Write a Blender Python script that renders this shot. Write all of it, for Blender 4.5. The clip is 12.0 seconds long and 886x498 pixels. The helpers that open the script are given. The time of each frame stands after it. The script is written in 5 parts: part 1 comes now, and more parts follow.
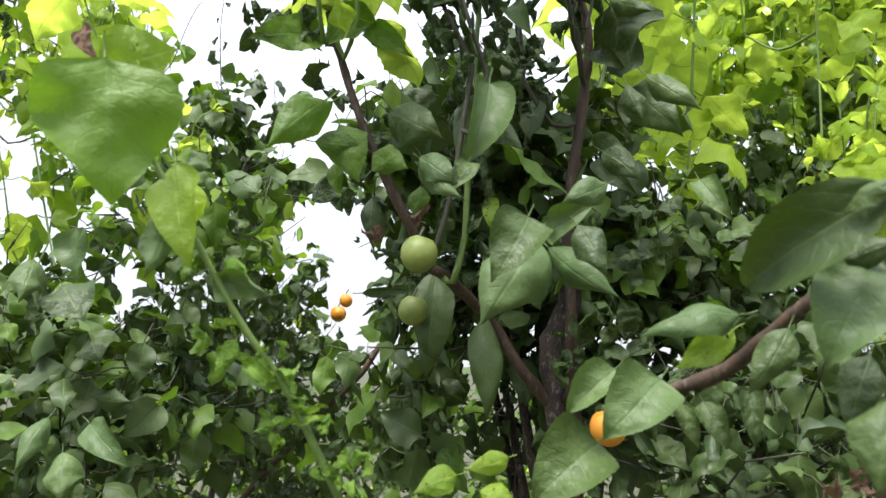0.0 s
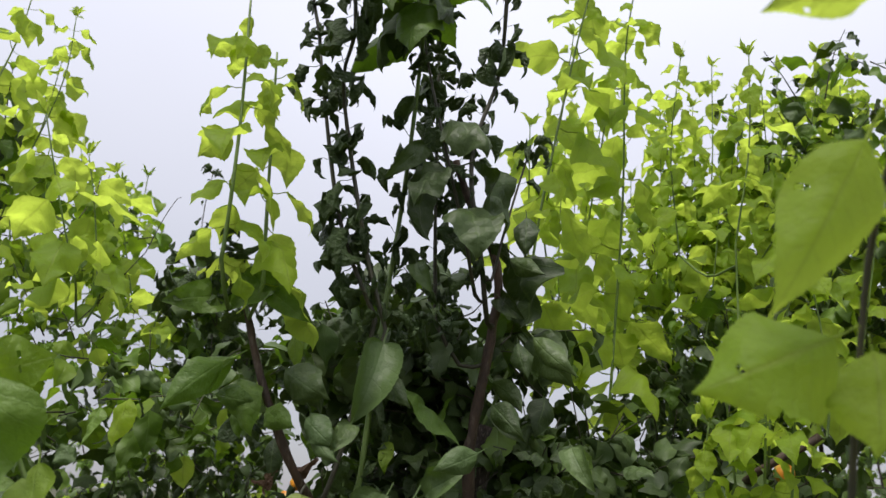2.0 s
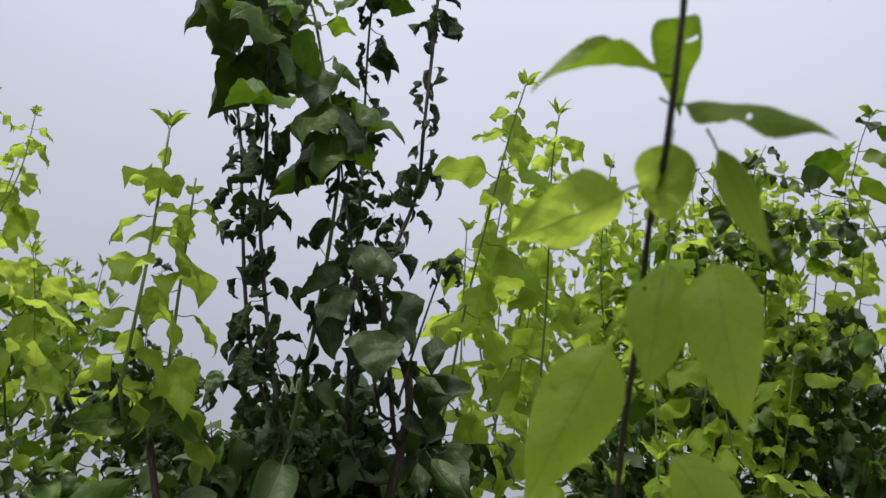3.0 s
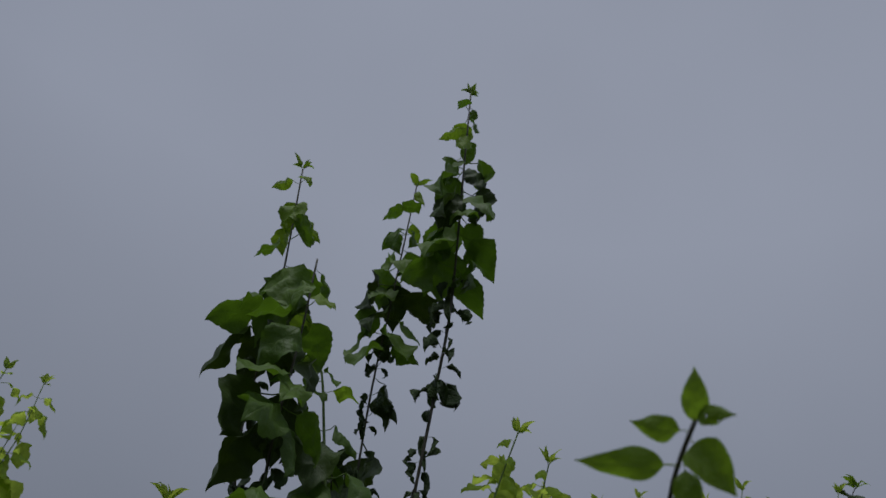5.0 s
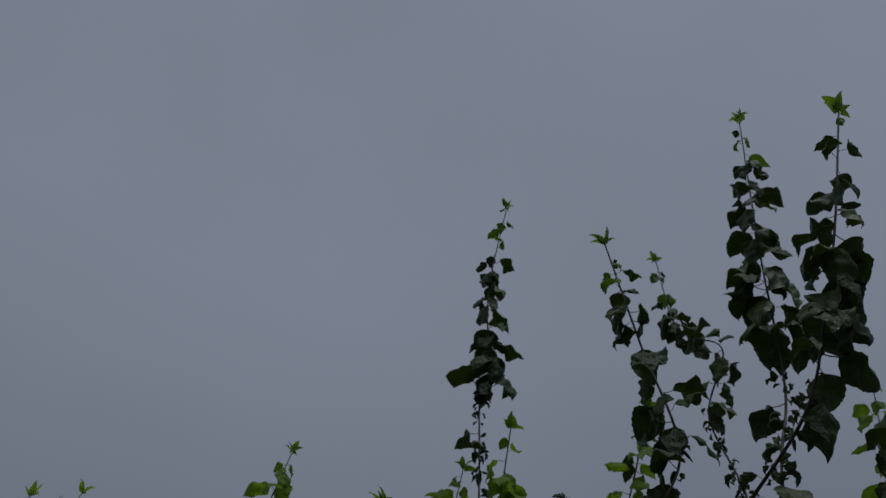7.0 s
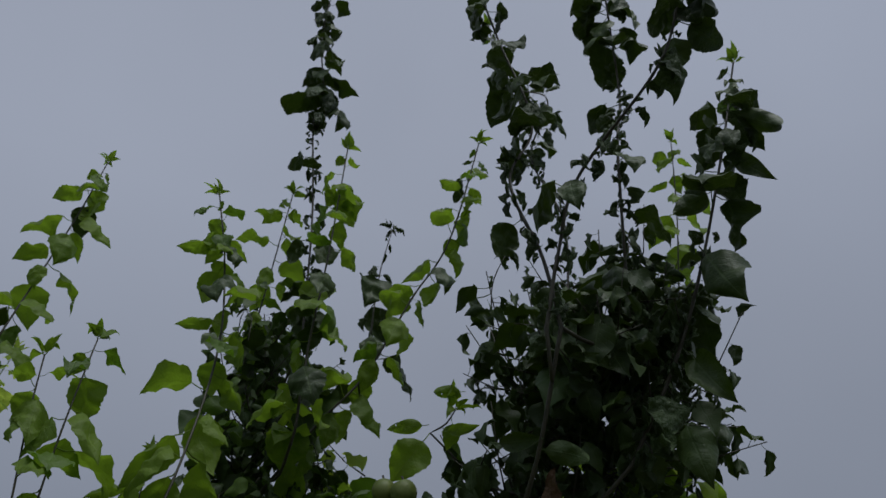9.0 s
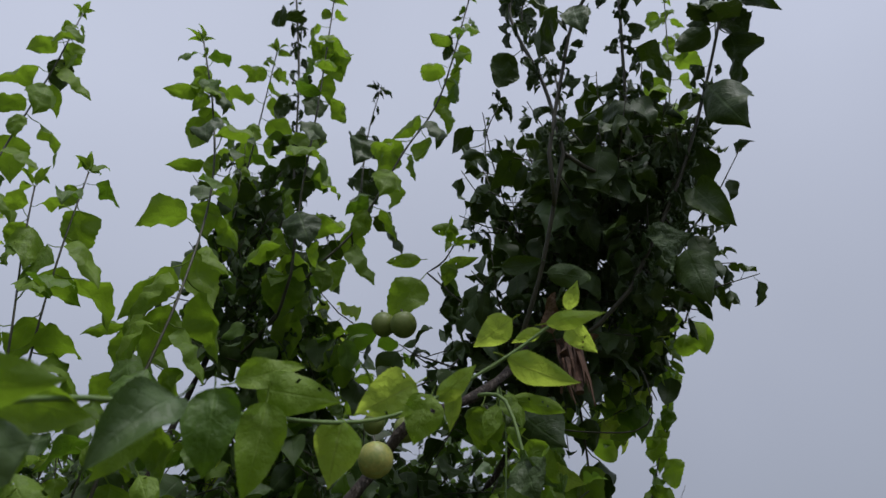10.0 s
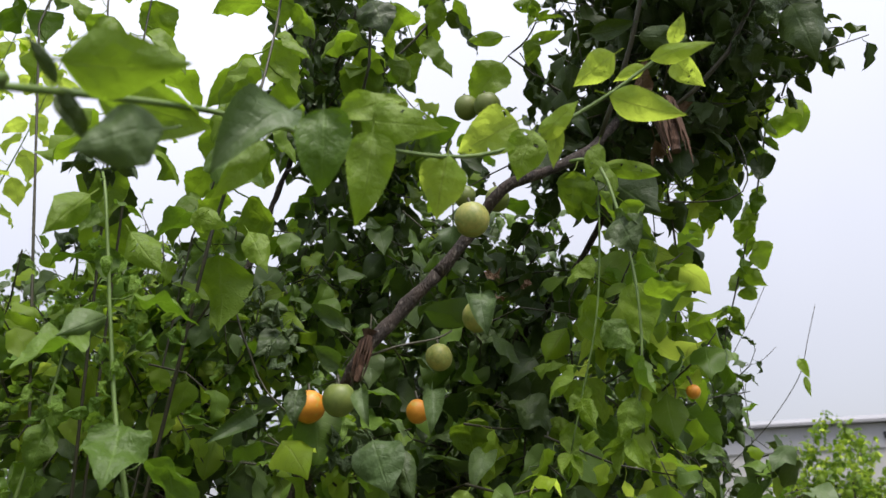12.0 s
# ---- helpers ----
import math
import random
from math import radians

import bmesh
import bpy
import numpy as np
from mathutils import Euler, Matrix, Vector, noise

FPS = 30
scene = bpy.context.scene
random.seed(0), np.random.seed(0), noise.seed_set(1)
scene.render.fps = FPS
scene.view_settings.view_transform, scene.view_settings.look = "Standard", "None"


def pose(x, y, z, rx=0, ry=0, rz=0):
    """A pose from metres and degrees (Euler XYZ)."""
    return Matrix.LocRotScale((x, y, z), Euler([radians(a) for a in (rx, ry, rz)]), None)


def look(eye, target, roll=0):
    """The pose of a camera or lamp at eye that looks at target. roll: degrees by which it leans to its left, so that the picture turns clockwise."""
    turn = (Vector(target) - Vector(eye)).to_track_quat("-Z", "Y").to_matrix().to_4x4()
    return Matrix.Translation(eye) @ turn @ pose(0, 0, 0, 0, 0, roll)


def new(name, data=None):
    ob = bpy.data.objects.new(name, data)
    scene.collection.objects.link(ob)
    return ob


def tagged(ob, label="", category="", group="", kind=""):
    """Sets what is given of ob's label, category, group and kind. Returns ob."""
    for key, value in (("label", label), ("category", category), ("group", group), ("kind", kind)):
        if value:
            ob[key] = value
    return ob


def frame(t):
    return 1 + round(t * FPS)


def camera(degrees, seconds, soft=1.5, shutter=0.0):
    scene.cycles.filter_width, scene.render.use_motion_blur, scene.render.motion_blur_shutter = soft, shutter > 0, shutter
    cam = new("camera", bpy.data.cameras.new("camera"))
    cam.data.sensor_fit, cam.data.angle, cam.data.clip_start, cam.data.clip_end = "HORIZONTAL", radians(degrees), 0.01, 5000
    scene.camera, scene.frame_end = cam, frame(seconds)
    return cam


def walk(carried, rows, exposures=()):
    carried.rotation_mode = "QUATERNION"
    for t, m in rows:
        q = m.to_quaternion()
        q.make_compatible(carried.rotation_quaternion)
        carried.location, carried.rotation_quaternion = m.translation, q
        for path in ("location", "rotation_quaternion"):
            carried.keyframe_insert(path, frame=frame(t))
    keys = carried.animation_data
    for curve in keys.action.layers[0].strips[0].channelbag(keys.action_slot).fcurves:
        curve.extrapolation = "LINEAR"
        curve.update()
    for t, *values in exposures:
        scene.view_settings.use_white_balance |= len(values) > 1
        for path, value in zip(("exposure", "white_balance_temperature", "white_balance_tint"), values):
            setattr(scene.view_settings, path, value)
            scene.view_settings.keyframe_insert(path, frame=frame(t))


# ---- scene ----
SOFTNESS = 1.5
cam = camera(59.3, 12.0, soft=SOFTNESS)
PATH = [
    (0, (0.054, -0.009, 1.710), (-0.072, 1.963, 2.020), -0.1),
    (0.5, (0.067, -0.034, 1.739), (-0.062, 1.929, 2.104), 0.7),
    (1, (0.086, -0.050, 1.768), (-0.054, 1.898, 2.199), 1.6),
    (1.5, (0.130, -0.079, 1.807), (-0.031, 1.842, 2.343), 2.6),
    (2, (0.191, -0.095, 1.833), (0.020, 1.797, 2.458), 3.0),
    (2.5, (0.274, -0.110, 1.860), (0.110, 1.756, 2.563), 3.3),
    (2.7, (0.282, -0.124, 1.864), (0.151, 1.729, 2.606), 3.1),
    (4.3, (0.309, -0.268, 2.011), (0.121, 1.392, 3.111), 6.0),
    (4.5, (0.304, -0.284, 2.022), (0.106, 1.340, 3.171), 6.5),
    (5, (0.283, -0.322, 2.048), (0.111, 1.213, 3.320), 10.5),
    (5.5, (0.321, -0.348, 2.057), (0.383, 1.127, 3.406), 11.9),
    (6, (0.358, -0.361, 2.063), (0.743, 0.996, 3.481), 11.6),
    (6.5, (0.471, -0.386, 2.053), (1.031, 0.832, 3.537), 12.2),
    (7, (0.543, -0.400, 2.031), (1.309, 0.712, 3.507), 10.4),
    (7.5, (0.608, -0.406, 2.019), (1.573, 0.653, 3.415), 7.7),
    (7.7, (0.624, -0.403, 2.016), (1.649, 0.658, 3.367), 6.5),
    (9.3, (0.632, -0.123, 1.761), (2.000, 0.681, 2.979), -2.2),
    (9.5, (0.642, -0.111, 1.747), (2.044, 0.712, 2.912), -2.1),
    (10, (0.668, -0.096, 1.723), (2.136, 0.767, 2.771), -2.4),
    (10.5, (0.680, -0.078, 1.701), (2.186, 0.832, 2.652), -2.6),
    (11, (0.685, -0.065, 1.686), (2.203, 0.933, 2.522), -2.2),
    (11.5, (0.689, -0.055, 1.668), (2.219, 0.993, 2.416), -2.2),
    (12, (0.686, -0.048, 1.659), (2.203, 1.066, 2.336), -2.0),
]
cam.data.dof.use_dof, cam.data.dof.focus_distance, cam.data.dof.aperture_fstop = True, 1.05, 10.5
EXPOSURES = [(0, 2.39, 6500, 10), (0.5, 2.05, 6500, 10), (1, 1.76, 6550, 10), (1.5, 1.55, 6650, 12), (2, 1.36, 6700, 12), (2.5, 1.16, 6650, 12), (4.5, -0.12, 6150, 11), (5.5, -0.71, 6000, 9), (6.5, -0.94, 5900, 8), (7.5, -0.92, 5900, 8), (9.5, 0.14, 6100, 10), (10.5, 0.84, 6300, 12), (11, 1.11, 6500, 12), (11.5, 1.44, 6600, 12), (12, 1.59, 6650, 12)]
walk(cam, [(t, look(eye, target, roll)) for t, eye, target, roll in PATH], EXPOSURES)
SUN_POWER = 1.50

# ---- world and light: a bright, even overcast ----
SKY = (0.415, 0.425, 0.475)
world = bpy.data.worlds.new("overcast_sky")
scene.world = world
world.use_nodes = True
wn, wl = world.node_tree.nodes, world.node_tree.links
back = wn["Background"]
tc = wn.new("ShaderNodeTexCoord")
sep = wn.new("ShaderNodeSeparateXYZ")
wl.new(tc.outputs["Generated"], sep.inputs[0])
cloud = wn.new("ShaderNodeTexNoise")
cloud.inputs["Scale"].default_value, cloud.inputs["Detail"].default_value, cloud.inputs["Roughness"].default_value = 1.6, 3.0, 0.45
wl.new(tc.outputs["Generated"], cloud.inputs["Vector"])
ramp = wn.new("ShaderNodeMapRange")
ramp.inputs["From Min"].default_value, ramp.inputs["From Max"].default_value = 0.3, 0.7
ramp.inputs["To Min"].default_value, ramp.inputs["To Max"].default_value = 0.93, 1.07
wl.new(cloud.outputs[0], ramp.inputs["Value"])
high = wn.new("ShaderNodeMapRange")
high.inputs["From Min"].default_value, high.inputs["From Max"].default_value = -0.02, 1.0
high.inputs["To Min"].default_value, high.inputs["To Max"].default_value = 0.95, 1.25
wl.new(sep.outputs["Z"], high.inputs["Value"])
mul = wn.new("ShaderNodeMath")
mul.operation = "MULTIPLY"
wl.new(ramp.outputs[0], mul.inputs[0])
wl.new(high.outputs[0], mul.inputs[1])
low = wn.new("ShaderNodeMapRange")
low.inputs["From Min"].default_value, low.inputs["From Max"].default_value = -0.05, 0.65
low.inputs["To Min"].default_value, low.inputs["To Max"].default_value = 0.345, 0.765
wl.new(sep.outputs["Z"], low.inputs["Value"])
dim = wn.new("ShaderNodeMath")
dim.operation = "MULTIPLY"
wl.new(mul.outputs[0], dim.inputs[0])
wl.new(low.outputs[0], dim.inputs[1])
sky = wn.new("ShaderNodeTexSky")
sky.sky_type, sky.sun_disc = "NISHITA", False
sky.sun_elevation, sky.sun_rotation = radians(65), radians(201)
veil = wn.new("ShaderNodeMix")
veil.data_type = "RGBA"
veil.inputs["Factor"].default_value = 0.02
veil.inputs["A"].default_value = (*SKY, 1)
wl.new(sky.outputs[0], veil.inputs["B"])
wl.new(veil.outputs["Result"], back.inputs["Color"])
wl.new(dim.outputs[0], back.inputs["Strength"])

sun = new("sun", bpy.data.lights.new("sun", "SUN"))
sun.data.energy, sun.data.angle, sun.data.color = SUN_POWER, radians(30), (1.0, 0.97, 0.92)
sun.matrix_world = look((0, 0, 30), (5.0, 13.0, 0))


# ---- materials ----
def material(name):
    m = bpy.data.materials.new(name)
    m.use_nodes = True
    return m, m.node_tree.nodes, m.node_tree.links, m.node_tree.nodes["Principled BSDF"]


def leaf_material(name, top, tint, vein, thru, rough, through_share, wrinkle):
    """A blade with a pale midrib and side veins, blotches, and light that shines through."""
    m, n, l, p = material(name)
    uv = n.new("ShaderNodeUVMap")
    xy = n.new("ShaderNodeSeparateXYZ")
    l.new(uv.outputs[0], xy.inputs[0])

    def calc(op, a, b=0.0, c=0.0):
        k = n.new("ShaderNodeMath")
        k.operation = op
        for s, v in zip(k.inputs, (a, b, c)):
            if isinstance(v, (int, float)):
                s.default_value = v
            else:
                l.new(v, s)
        return k.outputs[0]

    side = calc("ABSOLUTE", calc("MULTIPLY_ADD", xy.outputs["X"], 2.0, -1.0))
    mid = calc("SMOOTH_MIN", calc("MULTIPLY", side, 14.0), 1.0, 0.2)
    slant = calc("MULTIPLY_ADD", side, -0.22, xy.outputs["Y"])
    warp = n.new("ShaderNodeTexNoise")
    warp.inputs["Scale"].default_value = 5.0
    l.new(uv.outputs[0], warp.inputs["Vector"])
    wave = calc("ABSOLUTE", calc("SINE", calc("MULTIPLY", calc("MULTIPLY_ADD", warp.outputs[0], 0.12, slant), 24.0)))
    rib = calc("SMOOTH_MIN", calc("MULTIPLY", wave, 4.5), 1.0, 0.3)
    lines = calc("MULTIPLY", calc("MULTIPLY_ADD", mid, 0.8, 0.2), calc("MULTIPLY_ADD", rib, 0.45, 0.55))
    info = n.new("ShaderNodeObjectInfo")
    geo = n.new("ShaderNodeNewGeometry")
    rnd = calc("FRACT", calc("ADD", info.outputs["Random"], geo.outputs["Random Per Island"]))
    tex = n.new("ShaderNodeTexCoord")
    blot = n.new("ShaderNodeTexNoise")
    blot.inputs["Scale"].default_value, blot.inputs["Detail"].default_value = 5.0, 5.0
    l.new(tex.outputs["Object"], blot.inputs["Vector"])
    mixa = n.new("ShaderNodeMix")
    mixa.data_type = "RGBA"
    mixa.inputs["A"].default_value, mixa.inputs["B"].default_value = (*top, 1), (*tint, 1)
    l.new(calc("MULTIPLY_ADD", blot.outputs[0], 0.7, calc("MULTIPLY_ADD", rnd, 1.0, -0.4)), mixa.inputs["Factor"])
    mixa.clamp_factor = True
    mixb = n.new("ShaderNodeMix")
    mixb.data_type = "RGBA"
    mixb.inputs["A"].default_value = (*vein, 1)
    l.new(lines, mixb.inputs["Factor"])
    l.new(mixa.outputs["Result"], mixb.inputs["B"])
    fine = n.new("ShaderNodeTexNoise")
    fine.inputs["Scale"].default_value, fine.inputs["Detail"].default_value = 9.0, 4.0
    l.new(tex.outputs["Object"], fine.inputs["Vector"])
    bump = n.new("ShaderNodeBump")
    bump.inputs["Strength"].default_value, bump.inputs["Distance"].default_value = 0.5, 0.022
    l.new(calc("ADD", calc("MULTIPLY", lines, 0.045), calc("MULTIPLY", fine.outputs[0], wrinkle * 1.3)), bump.inputs["Height"])
    l.new(mixb.outputs["Result"], p.inputs["Base Color"])
    l.new(calc("MULTIPLY_ADD", fine.outputs[0], 0.12, rough), p.inputs["Roughness"])
    p.inputs["Specular IOR Level"].default_value = 0.38
    l.new(bump.outputs[0], p.inputs["Normal"])
    tr = n.new("ShaderNodeBsdfTranslucent")
    mixt = n.new("ShaderNodeMix")
    mixt.data_type = "RGBA"
    mixt.clamp_factor = True
    mixt.inputs["A"].default_value = (thru[0] * 0.45, thru[1] * 0.45, thru[2] * 0.45, 1)
    mixt.inputs["B"].default_value = (*thru, 1)
    l.new(calc("MULTIPLY_ADD", blot.outputs[0], 0.45, calc("MULTIPLY_ADD", rnd, 0.4, calc("MULTIPLY_ADD", lines, 0.5, -0.3))), mixt.inputs["Factor"])
    l.new(mixt.outputs["Result"], tr.inputs["Color"])
    l.new(bump.outputs[0], tr.inputs["Normal"])
    mix = n.new("ShaderNodeMixShader")
    mix.inputs[0].default_value = through_share
    l.new(p.outputs[0], mix.inputs[1])
    l.new(tr.outputs[0], mix.inputs[2])
    l.new(mix.outputs[0], n["Material Output"].inputs["Surface"])
    return m


def rough_material(name, a, b, scale, rough, bump_size, stretch=(1, 1, 1), spots=None):
    """Two tones mixed by noise at two scales, with relief; spots: a third tone in small flecks."""
    m, n, l, p = material(name)
    tex = n.new("ShaderNodeTexCoord")
    mp = n.new("ShaderNodeMapping")
    mp.inputs["Scale"].default_value = stretch
    l.new(tex.outputs["Object"], mp.inputs["Vector"])
    big = n.new("ShaderNodeTexNoise")
    big.inputs["Scale"].default_value, big.inputs["Detail"].default_value = scale, 6.0
    fine = n.new("ShaderNodeTexNoise")
    fine.inputs["Scale"].default_value, fine.inputs["Detail"].default_value = scale * 7, 4.0
    for x in (big, fine):
        l.new(mp.outputs[0], x.inputs["Vector"])
    ramp = n.new("ShaderNodeValToRGB")
    ramp.color_ramp.elements[0].position, ramp.color_ramp.elements[1].position = 0.36, 0.66
    ramp.color_ramp.elements[0].color, ramp.color_ramp.elements[1].color = (*a, 1), (*b, 1)
    add = n.new("ShaderNodeMath")
    add.operation = "MULTIPLY_ADD"
    add.inputs[1].default_value = 0.4
    l.new(fine.outputs[0], add.inputs[0])
    half = n.new("ShaderNodeMath")
    half.operation = "MULTIPLY"
    half.inputs[1].default_value = 0.6
    l.new(big.outputs[0], half.inputs[0])
    l.new(half.outputs[0], add.inputs[2])
    l.new(add.outputs[0], ramp.inputs[0])
    colour = ramp.outputs[0]
    if spots:
        vor = n.new("ShaderNodeTexNoise")
        vor.inputs["Scale"].default_value = scale * 3
        l.new(mp.outputs[0], vor.inputs["Vector"])
        cut = n.new("ShaderNodeMapRange")
        cut.inputs["From Min"].default_value, cut.inputs["From Max"].default_value = 0.58, 0.66
        l.new(vor.outputs[0], cut.inputs["Value"])
        mx = n.new("ShaderNodeMix")
        mx.data_type = "RGBA"
        mx.inputs["B"].default_value = (*spots, 1)
        l.new(cut.outputs[0], mx.inputs["Factor"])
        l.new(colour, mx.inputs["A"])
        colour = mx.outputs["Result"]
    l.new(colour, p.inputs["Base Color"])
    p.inputs["Roughness"].default_value = rough
    bump = n.new("ShaderNodeBump")
    bump.inputs["Strength"].default_value, bump.inputs["Distance"].default_value = 0.6, bump_size
    l.new(add.outputs[0], bump.inputs["Height"])
    l.new(bump.outputs[0], p.inputs["Normal"])
    return m


LEAF = {
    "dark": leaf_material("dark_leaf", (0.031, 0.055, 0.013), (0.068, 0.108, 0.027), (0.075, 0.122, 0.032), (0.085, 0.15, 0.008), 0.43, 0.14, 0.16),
    "mid": leaf_material("green_leaf", (0.074, 0.136, 0.020), (0.128, 0.212, 0.030), (0.15, 0.25, 0.05), (0.20, 0.39, 0.018), 0.44, 0.32, 0.2),
    "fresh": leaf_material("light_leaf", (0.126, 0.208, 0.020), (0.196, 0.286, 0.028), (0.25, 0.36, 0.06), (0.35, 0.57, 0.030), 0.47, 0.42, 0.18),
    # a yellower leaf, lightened too, so that its colour carries the backlit glow
    "young": leaf_material("yellow_green_backlit_leaf", (0.18, 0.305, 0.022), (0.27, 0.380, 0.034), (0.32, 0.42, 0.07), (0.66, 0.84, 0.10), 0.5, 0.66, 0.18),
    "pale": leaf_material("dull_leaf", (0.062, 0.106, 0.032), (0.102, 0.154, 0.050), (0.084, 0.138, 0.042), (0.13, 0.25, 0.016), 0.45, 0.18, 0.12),
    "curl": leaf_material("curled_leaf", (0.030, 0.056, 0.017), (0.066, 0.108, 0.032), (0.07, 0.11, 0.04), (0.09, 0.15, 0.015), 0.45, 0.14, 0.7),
    "lime": leaf_material("lime_curled_leaf", (0.12, 0.24, 0.03), (0.19, 0.32, 0.04), (0.2, 0.3, 0.07), (0.3, 0.5, 0.04), 0.5, 0.38, 0.7),
    "dry": leaf_material("dry_leaf", (0.11, 0.060, 0.035), (0.22, 0.14, 0.085), (0.12, 0.07, 0.04), (0.2, 0.11, 0.06), 0.7, 0.2, 0.8),
}
BARK = rough_material("brown_bark", (0.014, 0.010, 0.008), (0.060, 0.041, 0.031), 70, 0.85, 0.016, (1, 1, 0.5), (0.115, 0.095, 0.080))
YOUNG_BARK = rough_material("red_brown_bark", (0.028, 0.016, 0.009), (0.074, 0.040, 0.021), 80, 0.65, 0.004, (1, 1, 0.3), (0.085, 0.060, 0.040))
GREEN_STEM = rough_material("green_stem", (0.085, 0.15, 0.030), (0.15, 0.22, 0.05), 70, 0.55, 0.001)
DARK_STEM = rough_material("dark_stem", (0.030, 0.030, 0.016), (0.058, 0.051, 0.028), 70, 0.55, 0.001)
TORN_WOOD = rough_material("torn_wood", (0.022, 0.011, 0.007), (0.140, 0.072, 0.043), 130, 0.9, 0.004, (1, 1, 0.2))
FRUIT = {
    "green": rough_material("green_apricot_skin", (0.17, 0.21, 0.040), (0.36, 0.33, 0.080), 40, 0.5, 0.0006, (1, 1, 1), (0.30, 0.34, 0.09)),
    # the green skin again, darker, with the shade of leaves in its colour
    "greenshade": rough_material("shaded_green_apricot_skin", (0.12, 0.165, 0.032), (0.19, 0.225, 0.048), 28, 0.5, 0.0006),
    "orange": rough_material("orange_apricot_skin", (0.52, 0.185, 0.012), (0.66, 0.28, 0.022), 24, 0.5, 0.0006, (1, 1, 1), (0.50, 0.33, 0.05)),
}
GROUND = rough_material("grassy_soil", (0.035, 0.045, 0.015), (0.07, 0.065, 0.035), 3, 0.95, 0.02)
ROOF = rough_material("grey_roof_sheet", (0.26, 0.26, 0.28), (0.31, 0.31, 0.33), 0.6, 0.7, 0.002)
PLASTER = rough_material("pale_plaster", (0.42, 0.41, 0.40), (0.50, 0.49, 0.48), 0.8, 0.85, 0.002)
# grey that stands for the shaded upper part of the pale wall
WALL_SHADE = rough_material("shaded_wall_grey", (0.34, 0.34, 0.37), (0.40, 0.40, 0.43), 0.7, 0.7, 0.002)
GLASS = rough_material("dark_window_pane", (0.02, 0.022, 0.025), (0.035, 0.036, 0.04), 1.0, 0.12, 0.0)


# ---- building blocks ----
def mesh_of(name, verts, faces, mats, index=None, uv=None, smooth=True):
    me = bpy.data.meshes.new(name)
    me.from_pydata([tuple(v) for v in verts], [], [tuple(f) for f in faces])
    for m in mats:
        me.materials.append(m)
    if index is not None:
        me.polygons.foreach_set("material_index", np.asarray(index, dtype=np.int32))
    if uv is not None:
        layer = me.uv_layers.new(name="UVMap")
        loops = np.zeros(len(me.loops), dtype=np.int32)
        me.loops.foreach_get("vertex_index", loops)
        layer.data.foreach_set("uv", np.asarray(uv, dtype=np.float32)[loops].ravel())
    if smooth:
        me.polygons.foreach_set("use_smooth", np.ones(len(me.polygons), dtype=bool))
    me.update()
    return me


def thing(name, place, label, category, group="", kind=""):
    e = new(name)
    e.location = place
    e.empty_display_size = 0.1
    return tagged(e, label, category, group, kind)


def hang(name, me, parent, m=None, label=""):
    """A mesh as a part of parent; m is its place in the world. Parents are never turned, only placed."""
    ob = new(name, me)
    ob.parent = parent
    root = Vector()
    p = parent
    while p:
        root += p.location
        p = p.parent
    ob.matrix_basis = Matrix.Translation(-root) @ (m or Matrix())
    return tagged(ob, label)


def part(name, bm, mat, parent, label=""):
    me = bpy.data.meshes.new(name)
    bm.to_mesh(me)
    bm.free()
    me.materials.append(mat)
    return hang(name, me, parent, None, label)


def curve_through(points, step):
    """Catmull-Rom through the points, about one sample a step."""
    p = [Vector(q) for q in points]
    p = [p[0] * 2 - p[1]] + p + [p[-1] * 2 - p[-2]]
    out = []
    for a, b, c, d in zip(p, p[1:], p[2:], p[3:]):
        k = max(2, int((c - b).length / step) + 1)
        for i in range(k):
            t = i / k
            out.append(0.5 * (2 * b + (c - a) * t + (2 * a - 5 * b + 4 * c - d) * t * t + (3 * b - a - 3 * c + d) * t ** 3))
    return out + [p[-2]]


def tube(path, r0, r1, sides=6, knots=0.0, start=0):
    """Vertices and faces of a tapering rod along the path; knots: swelling at the nodes."""
    verts, faces = [], []
    side = Vector((1, 0, 0))
    for i, q in enumerate(path):
        along = (path[min(i + 1, len(path) - 1)] - path[max(i - 1, 0)]).normalized()
        side = (side - along * side.dot(along))
        if side.length < 1e-4:
            side = along.orthogonal()
        side.normalize()
        up = along.cross(side)
        k = i / max(1, len(path) - 1)
        r = (r0 + (r1 - r0) * k) * (1 + knots * random.uniform(-1, 1))
        for j in range(sides):
            a = 2 * math.pi * j / sides
            verts.append(q + (side * math.cos(a) + up * math.sin(a)) * r * (1 + 0.4 * knots * random.uniform(-1, 1)))
    for i in range(len(path) - 1):
        for j in range(sides):
            a, b = i * sides + j, i * sides + (j + 1) % sides
            faces.append((start + a, start + b, start + b + sides, start + a + sides))
    faces.append(tuple(start + j for j in reversed(range(sides))))
    faces.append(tuple(start + (len(path) - 1) * sides + j for j in range(sides)))
    return verts, faces


PROFILE_V = (0.0, 0.015, 0.05, 0.11, 0.20, 0.32, 0.45, 0.58, 0.70, 0.79, 0.86, 0.92, 0.97, 1.0)
PROFILE_W = (0.03, 0.17, 0.42, 0.70, 0.92, 1.0, 0.94, 0.80, 0.59, 0.40, 0.24, 0.12, 0.05, 0.0)


